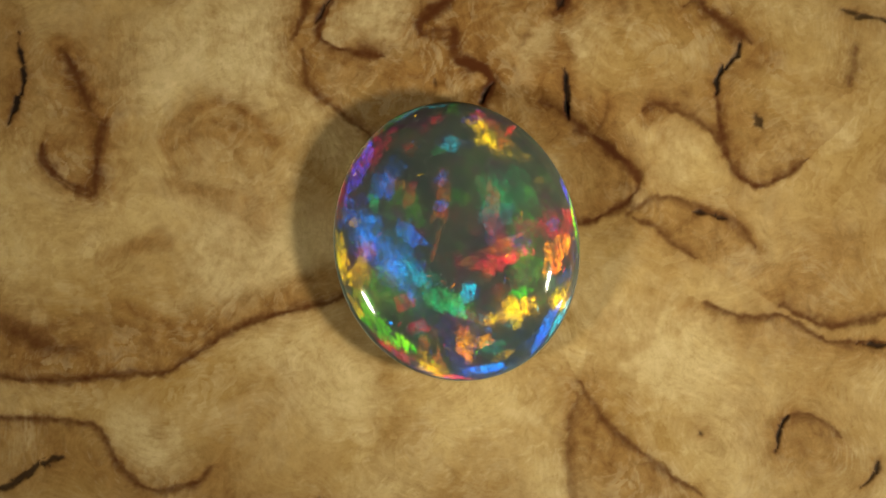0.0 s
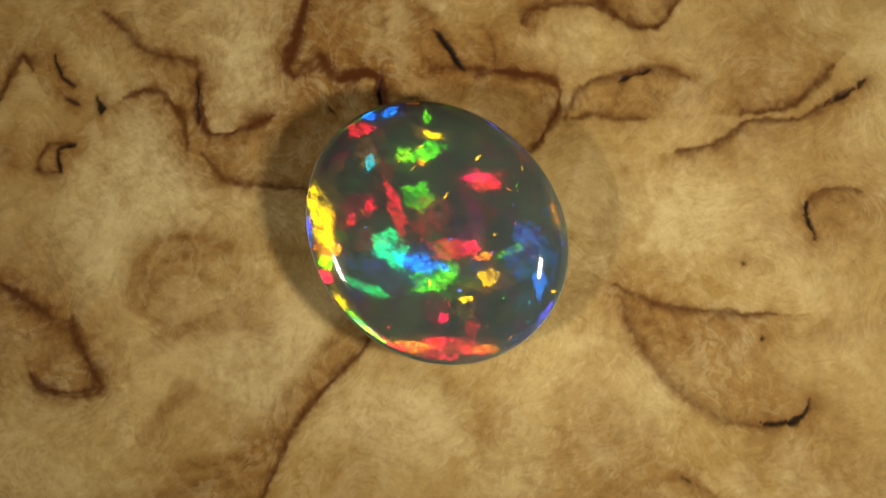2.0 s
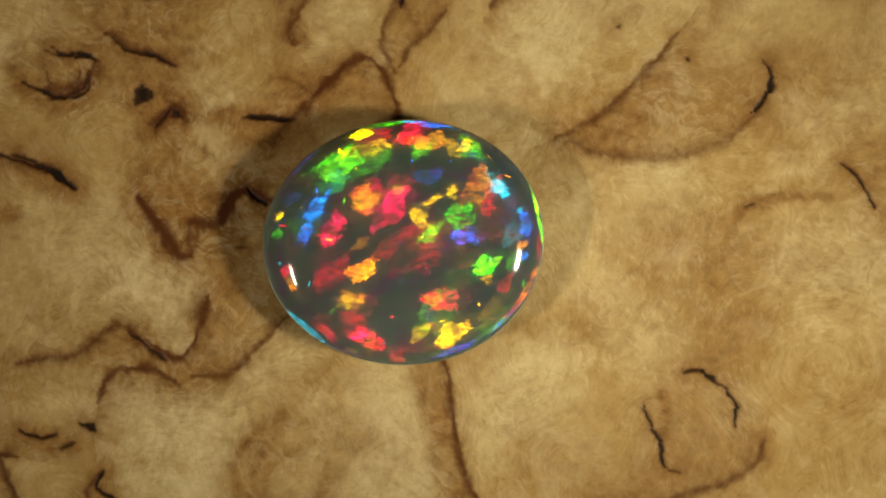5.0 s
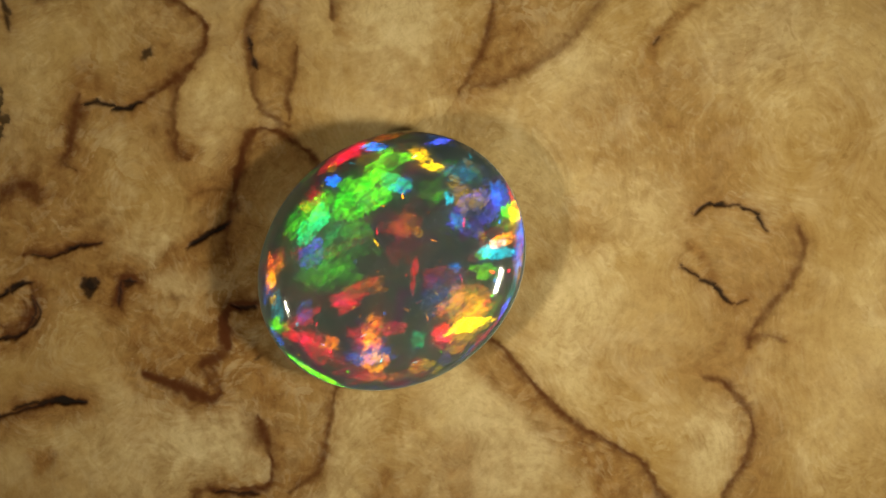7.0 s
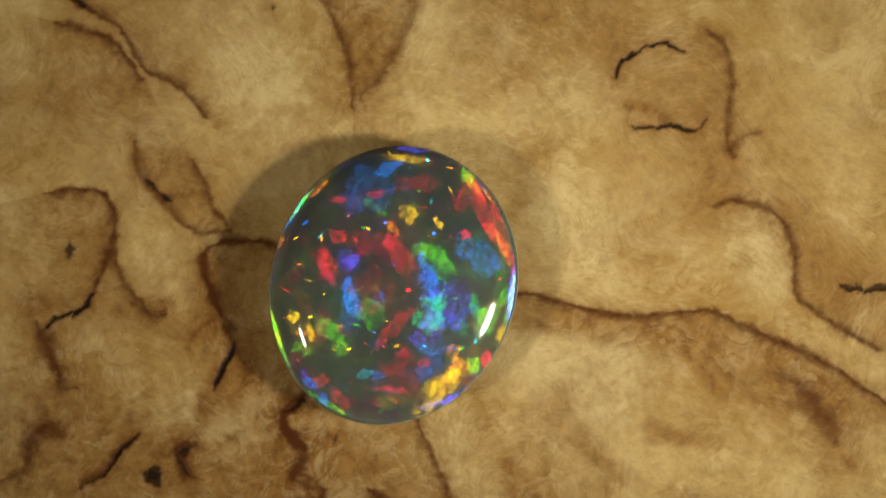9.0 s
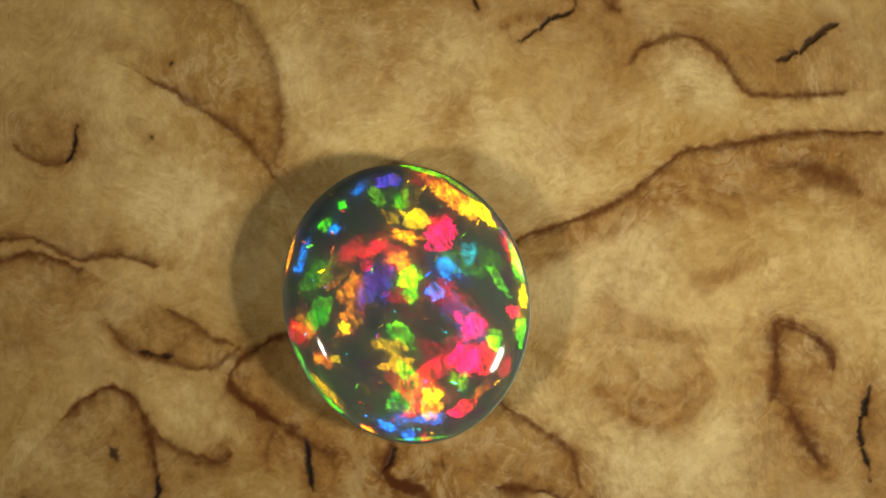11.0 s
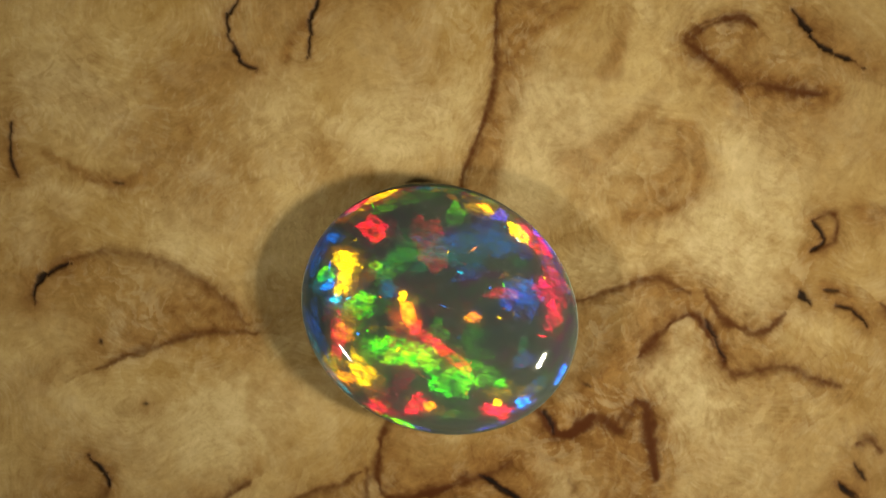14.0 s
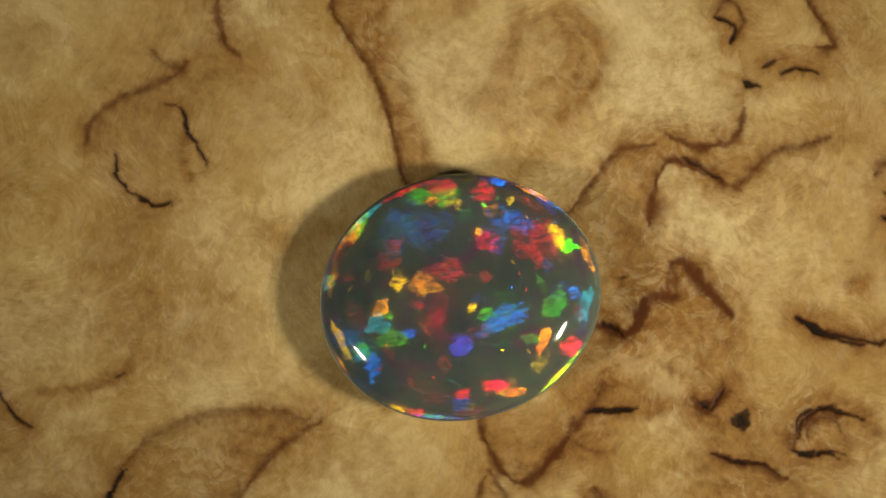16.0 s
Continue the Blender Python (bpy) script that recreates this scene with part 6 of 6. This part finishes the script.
    flake(stone, 15, 2.16, 4.26, 0.39, 0.29, 4, "red", 0.88)
    flake(stone, 15, 1.60, 5.04, 0.34, 0.16, 4, "gold", 1.1)
    flake(stone, 15, -0.70, 5.18, 0.39, 0.18, 4, "red", 1.1)
    flake(stone, 15, 0.05, 5.41, 0.57, 0.18, 4, "violet", 0.66)
    flake(stone, 15, -3.12, 2.23, 0.57, 0.29, 4, "red", 0.39)
    flake(stone, 15, 4.40, -0.72, 0.57, 0.34, 24, "blue", 1.1)
    flake(stone, 15, 5.20, -1.72, 0.78, 0.26, 54, "cyan", 1.1)
    flake(stone, 15, 3.92, -3.32, 0.57, 0.34, 4, "red", 1.1)
    flake(stone, 15, 4.02, -3.01, 0.29, 0.18, 4, "orange", 1.1)
    flake(stone, 15, 3.00, -2.89, 0.34, 0.29, 4, "red", 1.1)
    flake(stone, 15, 0.77, -4.31, 0.49, 0.36, 94, "red", 1.1)
    flake(stone, 15, 1.39, -4.26, 0.34, 0.21, 94, "gold", 1.1)
    flake(stone, 15, -0.94, -5.11, 0.94, 0.21, 4, "red", 1.1)
    flake(stone, 15, -3.72, -4.29, 0.83, 0.21, 154, "orange", 1.1)
    flake(stone, 15, -0.70, -4.88, 0.29, 0.18, 4, "gold", 1.1)
    flake(stone, 15, 1.15, 0.52, 0.34, 0.29, 4, "orange", 0.39)
    flake(stone, 15, -2.81, -3.58, 0.57, 0.49, 4, "red", 0.22)
    flake(stone, 15, -1.36, -2.66, 0.57, 0.39, 4, "orange", 0.22)
    flake(stone, 15, 4.60, 1.82, 1.30, 0.57, 94, "red", 0.17)
    flake(stone, 15, -5.51, 0.06, 0.23, 0.23, 4, "blue", 1.1)
    flake(stone, 15, 3.82, 2.90, 0.39, 0.23, 4, "red", 0.44)
    flake(stone, 16, -2.50, 1.27, 0.44, 0.39, 167, "gold", 0.99)
    flake(stone, 16, -1.44, 0.81, 0.70, 0.52, 167, "orange", 0.99)
    flake(stone, 16, -0.33, 1.20, 1.09, 0.49, 167, "red", 0.4)
    flake(stone, 16, -2.61, 2.51, 0.96, 0.49, 47, "red", 0.35)
    flake(stone, 16, 1.69, 2.16, 0.62, 0.52, 167, "red", 0.89)
    flake(stone, 16, 1.48, 2.60, 0.18, 0.18, 167, "gold", 0.99)
    flake(stone, 16, -2.00, 0.05, 0.44, 0.23, 167, "red", 0.99)
    flake(stone, 16, -3.79, -0.44, 0.49, 0.42, 167, "cyan", 0.99)
    flake(stone, 16, -2.52, -1.11, 0.39, 0.26, 7, "blue", 0.79)
    flake(stone, 16, -3.31, -1.19, 0.70, 0.39, 167, "lime", 0.4)
    flake(stone, 16, -3.33, -0.16, 0.34, 0.23, 167, "green", 0.79)
    flake(stone, 16, -3.50, 0.27, 0.39, 0.29, 67, "orange", 0.99)
    flake(stone, 16, -1.02, -0.69, 0.39, 0.34, 167, "red", 0.5)
    flake(stone, 16, 0.94, -1.06, 0.39, 0.23, 7, "green", 0.79)
    flake(stone, 16, 0.40, -0.63, 0.26, 0.18, 77, "gold", 0.99)
    flake(stone, 16, -4.07, 3.95, 0.83, 0.34, 47, "orange", 0.99)
    flake(stone, 16, -3.70, 4.20, 0.70, 0.34, 47, "lime", 0.79)
    flake(stone, 16, 4.84, 1.74, 0.62, 0.39, 107, "gold", 0.99)
    flake(stone, 16, 5.22, 1.14, 0.39, 0.29, 167, "lime", 0.99)
    flake(stone, 16, 5.96, 0.61, 0.68, 0.21, 97, "orange", 0.99)
    flake(stone, 16, -1.36, 5.29, 1.22, 0.23, 12, "red", 0.99)
    flake(stone, 16, 0.28, 5.03, 0.78, 0.34, 167, "red", 0.59)
    flake(stone, 16, 2.07, 4.34, 0.68, 0.44, 77, "red", 0.89)
    flake(stone, 16, -0.23, 4.49, 0.39, 0.16, 167, "orange", 0.99)
    flake(stone, 16, 2.70, 4.76, 0.57, 0.18, 157, "blue", 0.89)
    flake(stone, 16, 3.17, 3.69, 0.16, 0.16, 167, "gold", 0.99)
    flake(stone, 16, 0.62, -4.19, 0.70, 0.29, 167, "red", 0.99)
    flake(stone, 16, 1.30, -4.65, 0.57, 0.23, 167, "orange", 0.99)
    flake(stone, 16, -0.81, -4.25, 0.39, 0.29, 167, "red", 0.79)
    flake(stone, 16, -1.03, -4.69, 0.39, 0.29, 167, "blue", 0.79)
    flake(stone, 16, -3.84, -4.24, 0.44, 0.21, 152, "gold", 0.99)
    flake(stone, 16, -3.09, -4.59, 0.44, 0.21, 167, "red", 0.99)
    flake(stone, 16, -5.03, -1.51, 0.57, 0.34, 167, "cyan", 0.99)
    flake(stone, 16, -4.45, -2.16, 0.68, 0.39, 77, "blue", 0.79)
    flake(stone, 16, -4.79, -1.36, 0.44, 0.29, 167, "green", 0.99)
    flake(stone, 16, -5.37, -0.71, 0.70, 0.39, 167, "blue", 0.3)
    flake(stone, 16, -5.63, 1.95, 0.44, 0.29, 77, "blue", 0.59)
    flake(stone, 16, 3.13, -2.78, 0.68, 0.21, 52, "orange", 0.99)
    flake(stone, 16, 4.29, -3.25, 0.49, 0.39, 167, "red", 0.99)
    flake(stone, 16, 2.66, -2.55, 0.39, 0.29, 167, "green", 0.4)
    flake(stone, 16, 3.98, -1.31, 0.68, 0.49, 37, "green", 0.35)
    flake(stone, 16, 5.02, -1.02, 0.29, 0.29, 167, "blue", 0.69)
    flake(stone, 16, 5.40, -1.61, 0.78, 0.26, 67, "cyan", 0.5)
    flake(stone, 16, 0.54, -1.69, 0.57, 0.34, 167, "red", 0.25)
    flake(stone, 16, 1.32, 0.57, 0.29, 0.29, 167, "red", 0.35)
    flake(stone, 7.5, 1.78, -2.44, 1.30, 0.52, 16, "teal", 0.17)
    flake(stone, 7.5, -1.98, -2.73, 0.94, 0.62, 161, "green", 0.14)
    flake(stone, 7.5, -1.17, 3.63, 1.04, 0.78, 11, "lime", 0.1)
    flake(stone, 7.5, -0.49, 4.56, 0.83, 0.34, 161, "gold", 0.17)
    flake(stone, 7.5, 0.45, 4.05, 0.65, 0.42, 131, "red", 0.17)
    flake(stone, 7.5, 1.79, 0.24, 1.09, 0.39, 156, "orange", 0.17)
    flake(stone, 7.5, 3.37, 2.60, 1.17, 0.42, 141, "blue", 0.14)
    flake(stone, 7.5, -1.45, -5.03, 1.04, 0.31, 171, "red", 0.17)
    flake(stone, 7.5, -4.28, -1.74, 0.31, 0.23, 131, "gold", 0.22)
    flake(stone, 7.5, -5.35, 2.20, 0.83, 0.31, 36, "gold", 0.17)
    flake(stone, 7.5, 3.98, -3.09, 0.78, 0.26, 36, "orange", 0.17)
    flake(stone, 8.5, 1.69, -1.40, 1.09, 0.47, 14, "blue", 0.14)
    flake(stone, 8.5, -0.42, -2.21, 0.62, 0.39, 14, "violet", 0.14)
    flake(stone, 8.5, -0.80, 4.78, 0.78, 0.31, 4, "green", 0.15)
    flake(stone, 8.5, 0.61, 4.29, 0.47, 0.36, 114, "gold", 0.15)
    flake(stone, 8.5, 2.92, -3.63, 0.42, 0.31, 114, "gold", 0.15)
    flake(stone, 8.5, 3.13, 2.72, 0.99, 0.52, 144, "blue", 0.14)
    flake(stone, 8.5, -1.15, -0.53, 1.09, 0.39, 54, "red", 0.06)
    flake(stone, 8.5, -5.41, 1.99, 0.68, 0.26, 54, "orange", 0.14)
    flake(stone, 8.5, -5.59, -0.73, 0.94, 0.18, 104, "gold", 0.14)
    flake(stone, 8.5, -2.47, -4.98, 1.56, 0.16, 164, "violet", 0.14)
    flake(stone, 8.5, 3.64, -0.27, 0.42, 0.16, 104, "green", 0.12)
    flake(stone, 12.5, -1.03, -2.33, 0.99, 0.52, 47, "gold", 0.57)
    flake(stone, 12.5, 0.87, -1.02, 1.09, 0.83, 47, "rose", 0.41)
    flake(stone, 12.5, -3.20, -1.35, 0.99, 0.47, 177, "orange", 0.57)
    flake(stone, 12.5, 4.35, -0.52, 0.47, 0.44, 47, "blue", 0.66)
    flake(stone, 12.5, 4.08, -1.36, 0.47, 0.21, 57, "blue", 0.57)
    flake(stone, 12.5, -2.88, -3.74, 0.57, 0.39, 47, "lime", 0.57)
    flake(stone, 12.5, -3.84, 1.97, 0.78, 0.34, 177, "gold", 0.49)
    flake(stone, 12.5, -0.51, -0.14, 0.44, 0.23, 27, "green", 0.57)
    flake(stone, 12.5, 1.78, -1.87, 0.94, 0.36, 22, "orange", 0.49)
    flake(stone, 12.5, 0.09, -4.43, 0.78, 0.47, 27, "red", 0.49)
    flake(stone, 12.5, 1.69, -4.56, 0.83, 0.23, 17, "lime", 0.57)
    flake(stone, 12.5, -1.78, 4.89, 0.44, 0.16, 2, "orange", 0.57)
    flake(stone, 14.5, 2.06, -2.02, 1.61, 0.52, 3, "green", 0.77)
    flake(stone, 14.5, 0.32, -1.14, 0.68, 0.47, 93, "green", 0.55)
    flake(stone, 14.5, -2.38, -3.04, 0.94, 0.68, 93, "lime", 0.66)
    flake(stone, 14.5, -4.19, 0.01, 0.83, 0.42, 73, "gold", 0.66)
    flake(stone, 14.5, -1.32, -0.88, 0.96, 0.39, 93, "orange", 0.66)
    flake(stone, 14.5, -0.01, 4.82, 0.70, 0.21, 3, "gold", 0.77)
    flake(stone, 14.5, 4.44, 2.92, 0.94, 0.36, 143, "red", 0.77)
    flake(stone, 14.5, 5.06, -2.62, 0.68, 0.23, 48, "blue", 0.77)
    flake(stone, 14.5, -5.31, -0.88, 0.68, 0.36, 73, "cyan", 0.55)
    flake(stone, 14.5, -4.50, -1.47, 0.39, 0.31, 13, "violet", 0.66)
    flake(stone, 14.5, 0.80, -4.37, 0.57, 0.31, 73, "red", 0.66)
    flake(stone, 14.5, -3.32, -4.56, 0.68, 0.23, 163, "orange", 0.66)
    flake(stone, 14.5, 3.93, -3.39, 0.62, 0.31, 13, "red", 0.66)


build_table()
slab = build_slab()
opal = build_opal()
flakes(opal)
sparks = random.Random(5)
# slivers of colour caught in the rounded rim
for k in range(66):
    a, t = sparks.uniform(0, 2 * math.pi), round(0.25 * k, 2)
    flake(opal, t, 0.955 * LONG * math.cos(a), 0.955 * SHORT * math.sin(a), sparks.uniform(0.4, 1.5), sparks.uniform(0.08, 0.16),
          math.degrees(math.atan2(SHORT * math.cos(a), -LONG * math.sin(a))), sparks.choice(("blue", "violet", "green", "lime", "orange", "red", "cyan")), 0.9)
# broad, faint veils of colour deep in the stone
for k in range(34):
    r, a = math.sqrt(sparks.random()) * 0.72, sparks.uniform(0, 2 * math.pi)
    flake(opal, round(0.48 * k, 1), r * LONG * math.cos(a), r * SHORT * math.sin(a), sparks.uniform(0.9, 1.7), sparks.uniform(0.6, 1.1),
          sparks.uniform(0, 180), sparks.choice(("red", "green", "rose", "blue", "green", "red", "violet")), 0.16)
for k in range(300):
    r, a = math.sqrt(sparks.random()) * 0.93, sparks.uniform(0, 2 * math.pi)
    flake(opal, round(sparks.uniform(0, 16), 1), r * LONG * math.cos(a), r * SHORT * math.sin(a), sparks.uniform(0.05, 0.20), sparks.uniform(0.03, 0.07),
          sparks.uniform(0, 180), sparks.choice(("orange", "red", "red", "gold", "blue", "green", "cyan")), 0.9)


def motions():
    walk(slab, [(t, pose(0, 0, 0, 0, 0, a)) for t, a in SPIN])
    walk(opal, [(t, pose(0, 0, 0, 0, 0, a) @ pose(STONE.x * MM, STONE.y * MM, 0, 0, 0, LEAN)) for t, a in SPIN])


motions()
